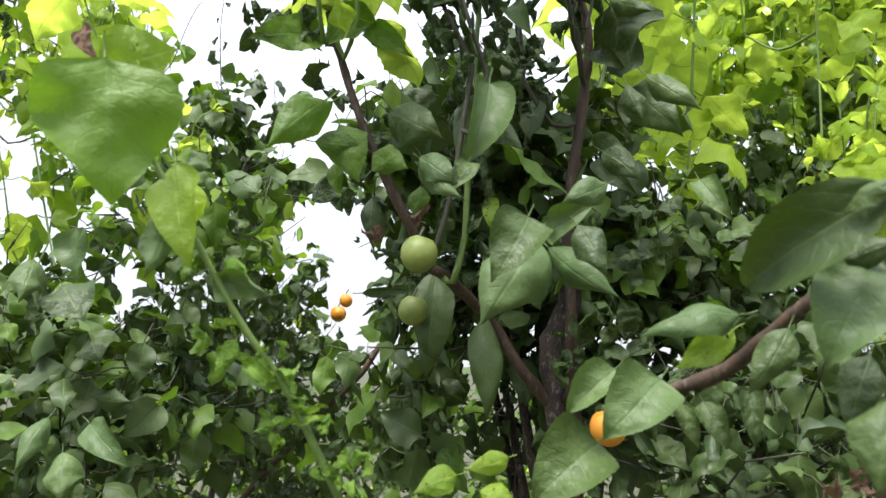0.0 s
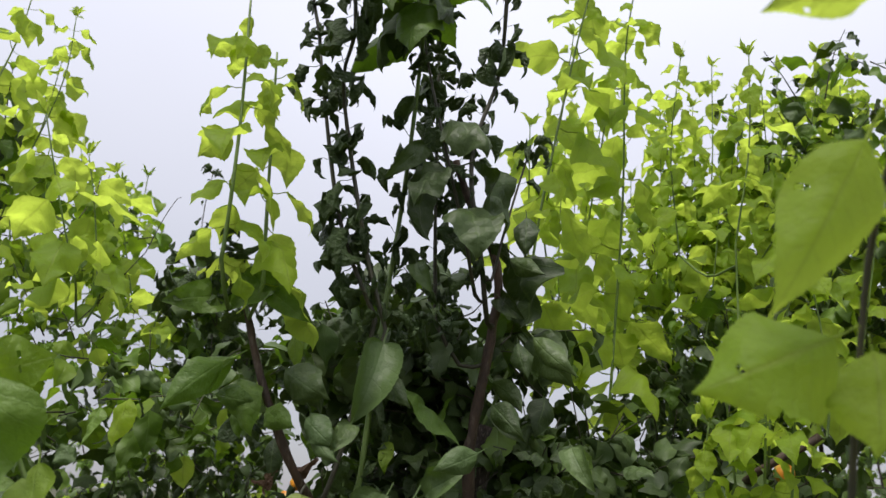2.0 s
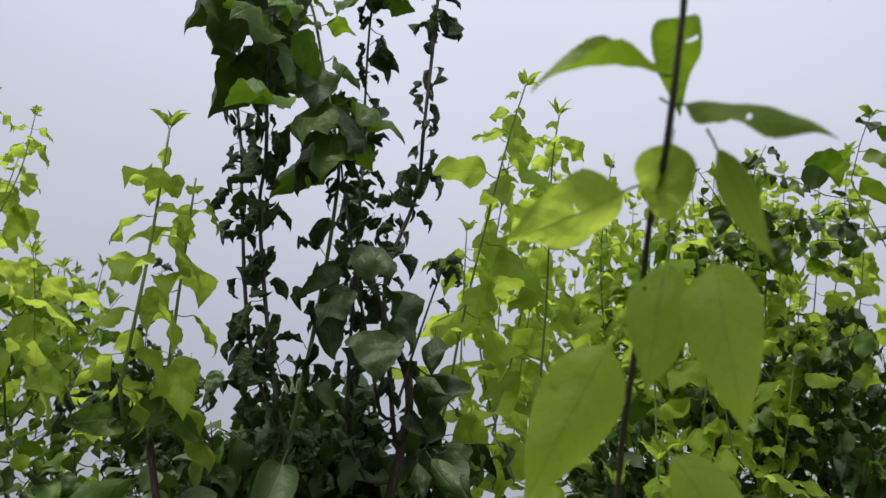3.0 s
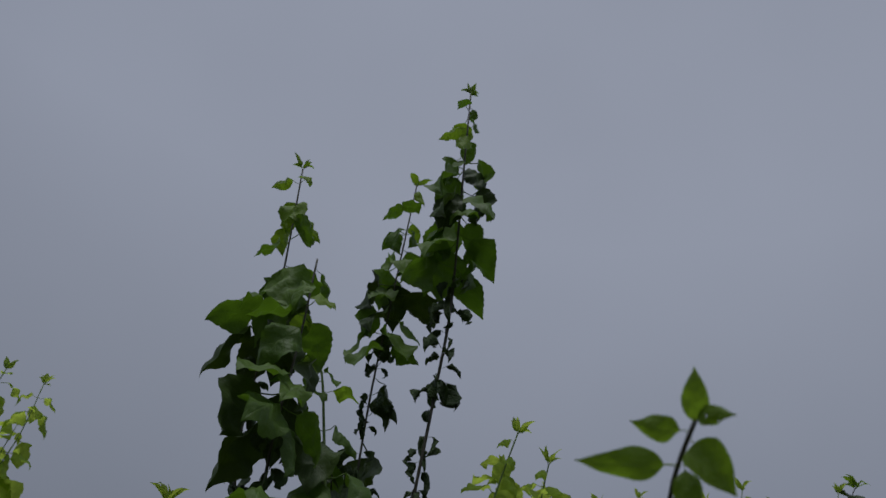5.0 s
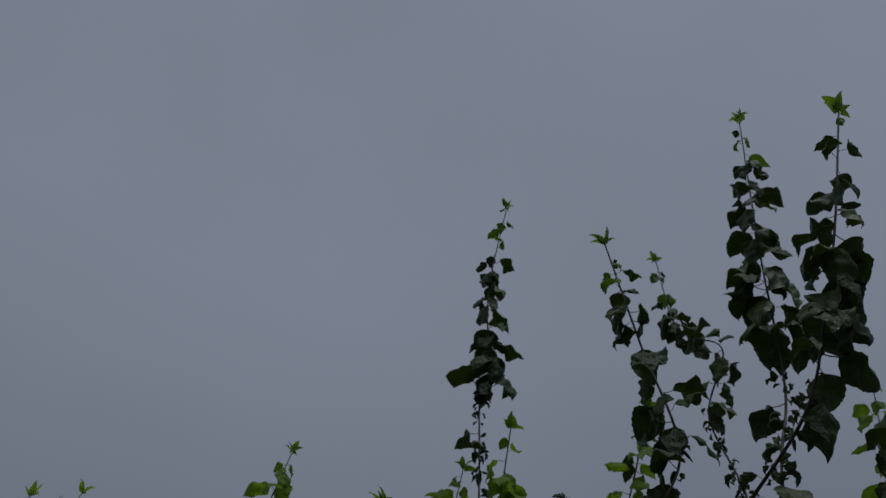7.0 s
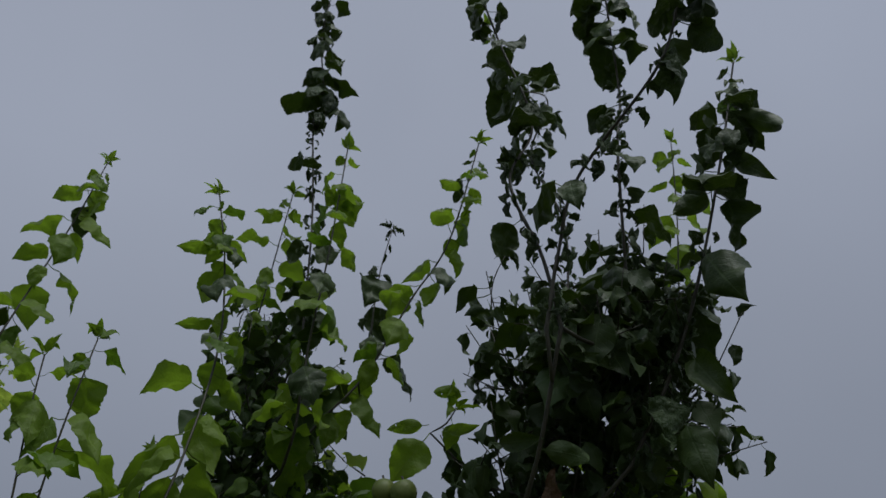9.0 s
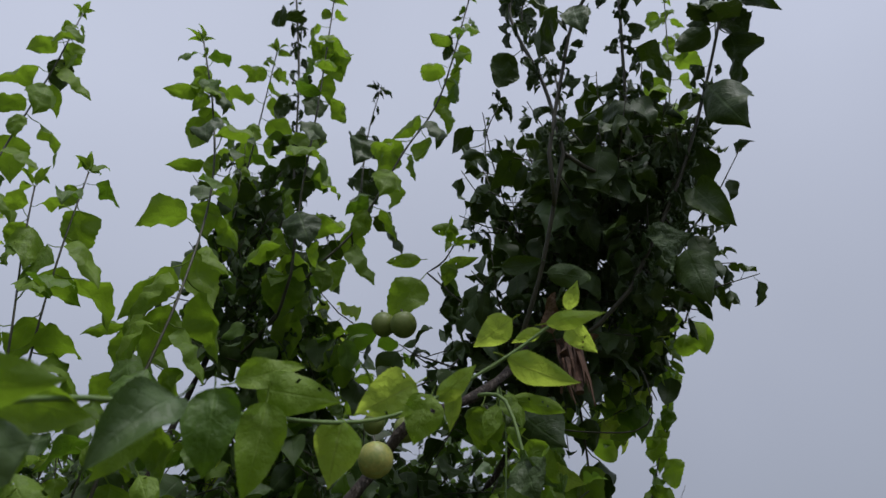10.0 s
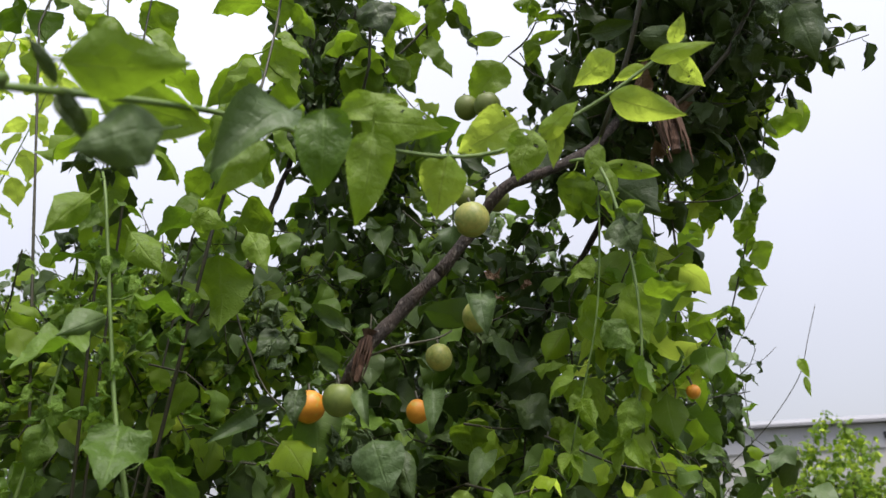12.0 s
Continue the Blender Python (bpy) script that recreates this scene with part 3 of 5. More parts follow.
limb_c = limb(tree_c, 0.0080, 0.0050, [(-0.212, 1.569, 1.707), (-0.156, 1.577, 1.787), (-0.128, 1.581, 1.821)], fork=FORK_C, mat=YOUNG_BARK)
limb_b = limb(tree_b, 0.0090, 0.0075, [(1.326, 0.654, 1.687), (1.314, 0.597, 1.750), (1.287, 0.509, 1.829), (1.314, 0.480, 1.878), (1.343, 0.443, 1.925)], fork=FORK_B)
limb(tree_b, 0.0075, 0.0045, [(1.343, 0.443, 1.925), (1.368, 0.407, 1.977), (1.369, 0.368, 2.014), (1.422, 0.314, 2.049), (1.515, 0.302, 2.118), (1.629, 0.283, 2.239)])
limb(tree_b, 0.0130, 0.0090, [(1.357, 0.694, 1.626), (1.345, 0.664, 1.687), (1.314, 0.597, 1.750)], fork=FORK_B)

# inner limbs that carry the leafy crowns
limb(tree_c, 0.009, 0.004, [(-0.654, 1.494, 1.347), (-0.608, 1.218, 1.644)], fork=FORK_C)
limb(tree_c, 0.009, 0.004, [(-0.600, 1.762, 1.370), (-0.500, 1.754, 1.690)], fork=FORK_C)
limb(tree_c, 0.009, 0.004, [(-0.493, 1.840, 1.284), (-0.286, 1.910, 1.518)], fork=FORK_C)
limb(tree_a, 0.009, 0.004, [(0.102, 1.190, 1.505), (0.044, 1.241, 1.860)], fork=FORK_A)
limb(tree_a, 0.009, 0.004, [(0.106, 1.132, 1.585), (0.052, 1.124, 2.021)], fork=FORK_A)
limb(tree_a, 0.009, 0.004, [(0.166, 1.198, 1.422), (0.172, 1.255, 1.694)], fork=FORK_A)
limb(tree_d, 0.009, 0.004, [(0.652, 1.307, 1.356), (0.355, 0.995, 1.612)], fork=FORK_D)
limb(tree_d, 0.009, 0.004, [(0.910, 1.676, 1.621), (0.870, 1.733, 2.142)], fork=FORK_D)
limb(tree_d, 0.009, 0.004, [(0.958, 1.551, 1.670), (0.967, 1.482, 2.240)], fork=FORK_D)
limb(tree_b, 0.009, 0.004, [(1.600, 0.760, 1.700), (1.800, 0.480, 2.080), (1.707, 0.286, 2.356)], fork=FORK_B)
limb(tree_b, 0.009, 0.004, [(1.447, 0.862, 1.554), (1.674, 0.683, 1.909)], fork=FORK_B)
limb(tree_b, 0.009, 0.004, [(1.302, 1.099, 1.524), (1.384, 1.158, 1.847)], fork=FORK_B)
limb(tree_b, 0.009, 0.004, [(1.421, 0.990, 1.829), (1.621, 0.939, 2.457)], fork=FORK_B)
limb(tree_b, 0.009, 0.004, [(1.373, 0.876, 1.447), (1.526, 0.712, 1.694)], fork=FORK_B)
limb(tree_e, 0.009, 0.004, [(2.307, 0.794, 1.397), (2.163, 0.617, 1.694)], fork=FORK_E)
limb(tree_f, 0.009, 0.004, [(-0.933, 3.238, 1.202), (-1.266, 2.956, 1.404)], fork=FORK_F)
limb(tree_g, 0.009, 0.004, [(0.697, 3.325, 1.181), (-0.206, 3.230, 1.361)], fork=FORK_G)
limb(tree_g, 0.009, 0.004, [(1.222, 3.074, 1.226), (0.844, 2.727, 1.452)], fork=FORK_G)
limb(tree_f, 0.009, 0.004, [(0.872, 3.245, 1.457), (2.343, 2.971, 1.914)], fork=FORK_F)
limb(tree_h, 0.009, 0.004, [(3.153, 2.147, 1.399), (3.106, 1.775, 1.798)], fork=FORK_H)
limb(tree_d, 0.009, 0.004, [(0.763, 1.512, 1.476), (0.575, 1.403, 1.853)], fork=FORK_D)
limb(tree_h, 0.009, 0.004, [(2.632, 2.364, 1.578), (2.063, 2.207, 2.157)], fork=FORK_H)
limb(tree_h, 0.009, 0.004, [(2.954, 1.907, 1.557), (2.709, 1.294, 2.113)], fork=FORK_H)
limb(tree_a, 0.009, 0.004, [(0.196, 1.153, 1.494), (0.232, 1.167, 1.837)], fork=FORK_A)
limb(tree_a, 0.009, 0.004, [(0.081, 1.227, 1.550), (0.003, 1.315, 1.949)], fork=FORK_A)

# long shoots that stand near the camera's way
near_left = shoot(tree_n, "bare", 0.0050, [(-0.044, 0.583, 1.586), (-0.057, 0.560, 1.621), (-0.088, 0.533, 1.694), (-0.116, 0.514, 1.740), (-0.143, 0.494, 1.795), (-0.168, 0.483, 1.844), (-0.191, 0.472, 1.891)], fork=FORK_N)
near_upright = shoot(tree_n, "bare", 0.0030, [(0.352, 0.287, 1.873), (0.356, 0.260, 1.951), (0.361, 0.224, 2.006), (0.360, 0.183, 2.041), (0.360, 0.140, 2.058), (0.369, 0.100, 2.150), (0.373, 0.072, 2.192), (0.376, 0.048, 2.223), (0.380, 0.031, 2.238), (0.383, 0.026, 2.246)], fork=FORK_N)
near_level = shoot(tree_n, "bare", 0.0034, [(0.660, 0.330, 1.740), (0.789, 0.257, 1.830), (0.804, 0.265, 1.839), (0.854, 0.282, 1.864), (0.921, 0.291, 1.889), (0.985, 0.289, 1.902), (1.041, 0.279, 1.910), (1.104, 0.258, 1.918), (1.147, 0.235, 1.931), (1.183, 0.204, 1.956), (1.213, 0.166, 1.986), (1.231, 0.137, 2.010), (1.242, 0.117, 2.025)], fork=FORK_N)

# shoots
shoot(tree_a, "mixed", 0.0040, [(0.035, 0.793, 2.037), (-0.016, 0.778, 2.158), (-0.059, 0.776, 2.369), (-0.068, 0.781, 2.419), (-0.099, 0.782, 2.567), (-0.114, 0.788, 2.815), (-0.149, 0.773, 3.141)], big=0.088)
shoot(tree_a, "mixed", 0.0040, [(0.051, 0.777, 2.021), (0.019, 0.768, 2.127), (-0.021, 0.755, 2.320), (0.011, 0.651, 2.344), (-0.005, 0.646, 2.483), (-0.010, 0.644, 2.649), (-0.020, 0.641, 2.796)], big=0.088, end="bare")
shoot(tree_a, "mixed", 0.0040, [(0.095, 0.909, 2.063), (0.087, 0.908, 2.223), (0.081, 0.895, 2.458), (0.077, 0.916, 2.475), (0.068, 0.893, 2.704), (0.067, 0.892, 2.931), (0.065, 0.892, 3.240)], big=0.088)
shoot(tree_a, "mixed", 0.0050, [(0.024, 0.835, 1.855), (0.037, 0.846, 2.066), (0.050, 0.848, 2.218), (0.065, 0.811, 2.377), (0.072, 0.750, 2.418), (0.038, 0.742, 2.554), (0.012, 0.735, 2.648), (-0.016, 0.727, 2.694)], big=0.088, end="bare", stem_mat=GREEN_STEM)
shoot(tree_a, "mixed", 0.0050, [(0.157, 0.868, 2.117), (0.137, 0.865, 2.276), (0.170, 0.870, 2.412), (0.179, 0.829, 2.512), (0.187, 0.810, 2.705), (0.190, 0.790, 2.857), (0.172, 0.778, 3.172), (0.157, 0.776, 3.426)], big=0.088)
shoot(tree_a, "lemon", 0.0035, [(-0.103, 0.645, 2.061), (-0.102, 0.645, 2.098), (-0.104, 0.645, 2.224), (-0.116, 0.650, 2.402)], fork=(-0.104, 0.724, 2.058), big=0.058, dense=1.25)
shoot(tree_a, "lemon", 0.0035, [(-0.075, 0.702, 2.052), (-0.081, 0.700, 2.144), (-0.098, 0.714, 2.348)], fork=(-0.104, 0.724, 2.058), big=0.058, dense=1.25, end="bare")
shoot(tree_a, "lemon", 0.0035, [(0.221, 1.074, 2.154), (0.242, 1.075, 2.307), (0.301, 1.086, 2.615), (0.342, 1.085, 2.785)])
shoot(tree_a, "lemon", 0.0035, [(0.356, 1.174, 2.008), (0.383, 1.172, 2.347), (0.394, 1.171, 2.633), (0.408, 1.132, 2.751)])
shoot(tree_a, "lemon", 0.0035, [(0.295, 1.326, 2.154), (0.330, 1.325, 2.309), (0.378, 1.323, 2.589), (0.407, 1.321, 2.742)])
shoot(tree_a, "curl", 0.0035, [(0.138, 0.795, 2.140), (0.113, 0.790, 2.236), (0.079, 0.784, 2.380), (0.053, 0.788, 2.528)], dense=1.6)
shoot(tree_a, "curl", 0.0030, [(0.180, 0.871, 2.164), (0.201, 0.873, 2.247), (0.218, 0.874, 2.307)])
shoot(tree_a, "lemon", 0.0030, [(0.228, 1.375, 2.228), (0.227, 1.375, 2.417), (0.227, 1.375, 2.611)])
shoot(tree_d, "lemon", 0.0030, [(0.545, 1.758, 2.333), (0.566, 1.755, 2.574), (0.571, 1.754, 2.839)], big=0.066, dense=1.2)
shoot(tree_d, "lemon", 0.0030, [(0.620, 1.796, 2.346), (0.650, 1.791, 2.603), (0.666, 1.788, 2.886)], big=0.066, dense=1.2)
shoot(tree_d, "lemon", 0.0030, [(0.700, 1.729, 2.305), (0.739, 1.720, 2.579), (0.766, 1.713, 2.883)], big=0.066, dense=1.2)
shoot(tree_d, "lemon", 0.0030, [(0.783, 1.812, 2.356), (0.844, 1.795, 2.658), (0.895, 1.780, 2.993)], big=0.066, dense=1.2)
shoot(tree_d, "lemon", 0.0030, [(0.900, 1.883, 2.438), (0.968, 1.861, 2.747), (1.025, 1.840, 3.086)], big=0.066, dense=1.2)
shoot(tree_d, "lemon", 0.0030, [(0.986, 1.801, 2.418), (1.038, 1.781, 2.697), (1.080, 1.765, 3.002)], big=0.066, dense=1.2)
shoot(tree_d, "lemon", 0.0030, [(1.022, 1.680, 2.359), (1.071, 1.659, 2.611), (1.109, 1.642, 2.885)], big=0.066, dense=1.2)
shoot(tree_d, "lemon", 0.0030, [(1.170, 1.889, 2.510), (1.237, 1.858, 2.798), (1.294, 1.829, 3.111)], big=0.066, dense=1.2)
shoot(tree_d, "lemon", 0.0030, [(0.594, 1.547, 2.139), (0.630, 1.540, 2.346), (0.655, 1.535, 2.572)], big=0.066, dense=1.2)
shoot(tree_d, "lemon", 0.0030, [(0.672, 1.116, 2.016), (0.669, 1.117, 2.132), (0.655, 1.121, 2.258)], big=0.066, dense=1.2)
shoot(tree_d, "lemon", 0.0030, [(1.120, 1.692, 2.339), (1.172, 1.667, 2.569), (1.215, 1.645, 2.817)], big=0.066, dense=1.2)
shoot(tree_d, "lemon", 0.0030, [(1.257, 1.736, 2.355), (1.319, 1.702, 2.624), (1.373, 1.671, 2.915)], big=0.066, dense=1.2)
shoot(tree_d, "lemon", 0.0030, [(1.386, 1.779, 2.371), (1.447, 1.742, 2.621), (1.499, 1.709, 2.890)], big=0.066, dense=1.2)
shoot(tree_d, "lemon", 0.0030, [(0.765, 1.552, 2.421), (0.764, 1.552, 2.615), (0.764, 1.552, 2.821)], big=0.066, dense=1.2)
shoot(tree_d, "lemon", 0.0030, [(0.808, 1.534, 2.454), (0.844, 1.519, 2.633), (0.880, 1.502, 2.818)], big=0.066, dense=1.2)
shoot(tree_d, "lemon", 0.0030, [(0.642, 1.751, 2.363), (0.648, 1.749, 2.573), (0.656, 1.747, 2.796)], big=0.066, dense=1.2)
shoot(tree_d, "lemon", 0.0030, [(0.598, 1.762, 2.365), (0.592, 1.764, 2.609), (0.585, 1.766, 2.871)], big=0.066, dense=1.2)
shoot(tree_d, "lemon", 0.0030, [(0.693, 1.683, 2.344), (0.713, 1.677, 2.558), (0.735, 1.669, 2.785)], big=0.066, dense=1.2)
shoot(tree_d, "lemon", 0.0030, [(0.542, 0.995, 1.947), (0.549, 0.992, 2.020), (0.557, 0.989, 2.094)], big=0.050, dense=1.7)
shoot(tree_d, "lemon", 0.0028, [(0.464, 0.891, 1.874), (0.459, 0.884, 1.940), (0.450, 0.868, 2.025)], big=0.046, dense=1.7)
shoot(tree_d, "lemon", 0.0028, [(0.494, 0.879, 1.873), (0.497, 0.863, 1.963), (0.497, 0.837, 2.058)], big=0.046, dense=1.7)
shoot(tree_d, "lemon", 0.0028, [(0.519, 0.870, 1.847), (0.524, 0.858, 1.923), (0.528, 0.840, 1.998)], big=0.046, dense=1.7)
shoot(tree_d, "lemon", 0.0028, [(0.435, 0.905, 1.848), (0.433, 0.900, 1.901), (0.439, 0.887, 1.961)], big=0.046, dense=1.7)
shoot(tree_d, "lemon", 0.0030, [(0.888, 1.554, 2.360), (0.912, 1.542, 2.591), (0.937, 1.530, 2.836)], big=0.066, dense=1.2)
shoot(tree_c, "lemon", 0.0035, [(-0.916, 1.425, 2.456), (-0.887, 1.445, 2.613), (-0.870, 1.457, 2.767), (-0.875, 1.454, 2.936)])
shoot(tree_c, "lemon", 0.0035, [(-0.936, 1.285, 2.509), (-0.902, 1.312, 2.747), (-0.894, 1.318, 2.894)])
shoot(tree_c, "lemon", 0.0030, [(-0.973, 1.468, 2.281), (-0.949, 1.485, 2.503), (-0.928, 1.499, 2.639), (-0.919, 1.505, 2.839)])
shoot(tree_c, "mixed", 0.0030, [(-0.923, 1.381, 2.193), (-0.922, 1.381, 2.431), (-0.939, 1.369, 2.736)])
shoot(tree_c, "lemon", 0.0030, [(-0.929, 1.849, 2.325), (-0.973, 1.824, 2.524), (-1.013, 1.801, 2.744)])
shoot(tree_c, "fresh", 0.0030, [(-0.895, 1.980, 2.380), (-0.896, 1.980, 2.550), (-0.895, 1.980, 2.743)])
shoot(tree_c, "fresh", 0.0030, [(-0.950, 1.952, 2.387), (-0.942, 1.956, 2.541), (-0.956, 1.948, 2.704)])
shoot(tree_c, "curl", 0.0030, [(-0.568, 1.688, 2.317), (-0.578, 1.684, 2.491), (-0.570, 1.687, 2.627)])
shoot(tree_c, "bare", 0.0020, [(-0.551, 1.369, 2.294), (-0.530, 1.379, 2.372), (-0.512, 1.386, 2.418), (-0.505, 1.390, 2.424)])
shoot(tree_c, "lemon", 0.0030, [(-0.608, 1.325, 2.184), (-0.640, 1.304, 2.363), (-0.669, 1.285, 2.489)])
shoot(tree_c, "lemon", 0.0030, [(-0.646, 1.534, 2.233), (-0.683, 1.512, 2.384), (-0.720, 1.490, 2.539)])
shoot(tree_c, "lemon", 0.0030, [(-0.542, 1.129, 2.158), (-0.582, 1.102, 2.290), (-0.630, 1.067, 2.469)])
shoot(tree_c, "lemon", 0.0030, [(-0.817, 1.333, 1.931), (-0.830, 1.325, 2.024), (-0.855, 1.308, 2.180)])
shoot(tree_c, "fresh", 0.0030, [(-0.818, 1.450, 1.961), (-0.816, 1.452, 2.064), (-0.831, 1.443, 2.166)])
shoot(tree_c, "lemon", 0.0030, [(-0.516, 1.379, 2.053), (-0.507, 1.382, 2.174), (-0.465, 1.398, 2.213)])
shoot(tree_b, "mixed", 0.0040, [(1.552, 0.746, 2.581), (1.561, 0.766, 2.919), (1.549, 0.788, 3.240), (1.570, 0.770, 3.266), (1.531, 0.777, 3.544), (1.534, 0.736, 3.928)], big=0.060, kind="dark")
shoot(tree_b, "mixed", 0.0040, [(1.434, 0.168, 2.350), (1.421, 0.177, 2.462), (1.399, 0.205, 2.605), (1.445, 0.177, 2.756), (1.410, 0.208, 2.967), (1.367, 0.245, 3.238)], big=0.060)
shoot(tree_b, "mixed", 0.0040, [(1.866, 0.327, 2.667), (1.890, 0.318, 2.928), (1.906, 0.384, 3.181), (1.901, 0.318, 3.347), (1.883, 0.421, 3.463), (1.863, 0.451, 3.741)], big=0.060)
shoot(tree_b, "mixed", 0.0040, [(1.564, 0.118, 2.399), (1.557, 0.105, 2.494), (1.553, 0.076, 2.735), (1.622, 0.069, 2.939), (1.611, 0.046, 3.266), (1.624, 0.016, 3.747)], big=0.060)
shoot(tree_b, "mixed", 0.0040, [(1.409, 0.178, 2.339), (1.410, 0.148, 2.450), (1.413, 0.103, 2.570), (1.390, -0.047, 2.686), (1.403, -0.104, 2.831), (1.411, -0.160, 3.002), (1.429, -0.230, 3.280)], big=0.060)
shoot(tree_b, "mixed", 0.0040, [(1.575, 0.153, 2.207), (1.586, 0.064, 2.351), (1.586, -0.005, 2.495), (1.581, -0.079, 2.678), (1.669, -0.114, 2.882), (1.674, -0.136, 2.952)], big=0.060, kind="dark")
shoot(tree_b, "fresh", 0.0030, [(2.098, 0.156, 2.784), (2.104, 0.116, 3.009), (2.109, 0.083, 3.254)], big=0.067, stem_mat=DARK_STEM, dense=1.0)
shoot(tree_b, "fresh", 0.0040, [(1.548, 0.750, 2.346), (1.583, 0.712, 2.427), (1.632, 0.652, 2.526), (1.682, 0.582, 2.702), (1.732, 0.520, 2.860), (1.779, 0.454, 3.177)], big=0.067, stem_mat=DARK_STEM, dense=1.0)
shoot(tree_b, "fresh", 0.0035, [(1.484, 0.672, 2.360), (1.496, 0.674, 2.523), (1.524, 0.673, 2.752), (1.553, 0.671, 3.090)], big=0.067, stem_mat=DARK_STEM, dense=1.0)
shoot(tree_b, "fresh", 0.0030, [(1.546, 0.892, 2.580), (1.562, 0.877, 2.782), (1.590, 0.865, 3.080)], big=0.067, stem_mat=DARK_STEM, dense=1.0)
shoot(tree_b, "fresh", 0.0035, [(1.187, 0.642, 1.976), (1.211, 0.649, 2.051), (1.259, 0.650, 2.228), (1.318, 0.693, 2.441), (1.337, 0.742, 2.638), (1.325, 0.789, 2.837)], fork=FORK_B, big=0.067, stem_mat=DARK_STEM, dense=1.0)
shoot(tree_b, "fresh", 0.0035, [(1.161, 1.102, 2.454), (1.188, 1.113, 2.577), (1.236, 1.113, 2.844), (1.263, 1.110, 3.052)], fork=FORK_B, big=0.067, stem_mat=DARK_STEM, dense=1.0)
shoot(tree_b, "fresh", 0.0030, [(1.116, 0.747, 2.051), (1.120, 0.768, 2.137), (1.116, 0.792, 2.275), (1.114, 0.804, 2.385)], fork=FORK_B, big=0.067, stem_mat=DARK_STEM, dense=0.8)
shoot(tree_b, "fresh", 0.0030, [(1.143, 0.754, 2.047), (1.142, 0.755, 2.157), (1.145, 0.753, 2.268), (1.164, 0.766, 2.423)], fork=FORK_B, big=0.067, stem_mat=DARK_STEM, dense=0.8)
shoot(tree_b, "curl", 0.0030, [(1.749, 0.747, 2.579), (1.775, 0.745, 2.863), (1.794, 0.719, 3.040)])
shoot(tree_b, "curl", 0.0025, [(1.674, 0.397, 2.541), (1.675, 0.394, 2.651), (1.690, 0.362, 2.734)])
shoot(tree_b, "fresh", 0.0025, [(1.015, 1.296, 2.696), (1.048, 1.288, 2.793), (1.078, 1.280, 2.858)], fork=FORK_B, stem_mat=DARK_STEM, dense=1.0)
shoot(tree_b, "fresh", 0.0030, [(1.576, 0.469, 2.338), (1.548, 0.420, 2.330), (1.516, 0.376, 2.339)], big=0.067, stem_mat=DARK_STEM, dense=1.0)
shoot(tree_b, "green", 0.0040, [(1.068, 0.562, 1.683), (1.064, 0.588, 1.759), (1.062, 0.612, 1.854), (1.058, 0.638, 1.979), (1.060, 0.659, 2.024)], fork=FORK_B, big=0.050, dense=1.5)
shoot(tree_b, "green", 0.0035, [(1.114, 0.856, 1.695), (1.135, 0.846, 1.818), (1.144, 0.841, 1.926), (1.141, 0.843, 2.013)], fork=FORK_B, big=0.050, dense=1.5)
shoot(tree_b, "fresh", 0.0030, [(1.312, 0.857, 2.064), (1.335, 0.840, 2.175), (1.344, 0.833, 2.322)], fork=FORK_B, stem_mat=DARK_STEM, dense=1.0)
shoot(tree_b, "fresh", 0.0024, [(1.422, 0.314, 2.049), (1.425, 0.285, 2.045), (1.422, 0.266, 2.012), (1.409, 0.244, 1.906), (1.400, 0.240, 1.827), (1.396, 0.250, 1.762), (1.390, 0.263, 1.721)], big=0.052, dense=0.75)
shoot(tree_b, "fresh", 0.0024, [(1.470, 0.307, 2.085), (1.470, 0.301, 2.050), (1.462, 0.299, 1.979), (1.447, 0.307, 1.871), (1.437, 0.328, 1.787), (1.427, 0.347, 1.713)], big=0.052, dense=0.75)
shoot(tree_b, "fresh", 0.0030, [(2.014, 0.196, 2.363), (2.013, 0.250, 2.182), (2.013, 0.293, 2.068), (1.997, 0.349, 1.907)], big=0.046, dense=1.4, stem_mat=DARK_STEM)
shoot(tree_b, "fresh", 0.0030, [(1.822, 0.337, 2.164), (1.822, 0.339, 2.021), (1.814, 0.361, 1.900), (1.805, 0.386, 1.785)], big=0.067, stem_mat=DARK_STEM, dense=1.0)
shoot(tree_b, "fresh", 0.0030, [(1.597, 0.474, 1.823), (1.587, 0.491, 1.765), (1.585, 0.495, 1.694)], big=0.052, stem_mat=DARK_STEM, dense=1.0)
shoot(tree_b, "twig", 0.0020, [(1.563, 0.317, 2.057), (1.604, 0.266, 2.046), (1.635, 0.197, 2.040), (1.641, 0.173, 2.060), (1.641, 0.172, 2.100), (1.640, 0.178, 2.126)])
shoot(tree_b, "twig", 0.0025, [(1.294, 0.746, 1.992), (1.305, 0.737, 1.924), (1.318, 0.727, 1.880), (1.336, 0.712, 1.830), (1.339, 0.642, 1.775)])
shoot(tree_b, "twig", 0.0025, [(1.285, 0.512, 1.829), (1.313, 0.480, 1.844), (1.348, 0.453, 1.854), (1.367, 0.444, 1.865)])
bare_twig = shoot(tree_e, "bare", 0.0022, [(2.884, 0.629, 1.800), (2.905, 0.558, 1.862), (2.919, 0.505, 1.917), (2.936, 0.430, 2.016), (2.943, 0.393, 2.112), (2.949, 0.360, 2.202)])
shoot(tree_e, "bare", 0.0018, [(2.901, 0.571, 2.055), (2.915, 0.519, 2.065), (2.926, 0.473, 2.100)])
shoot(tree_e, "bare", 0.0018, [(2.793, 0.586, 2.027), (2.818, 0.496, 2.170), (2.830, 0.447, 2.258)])
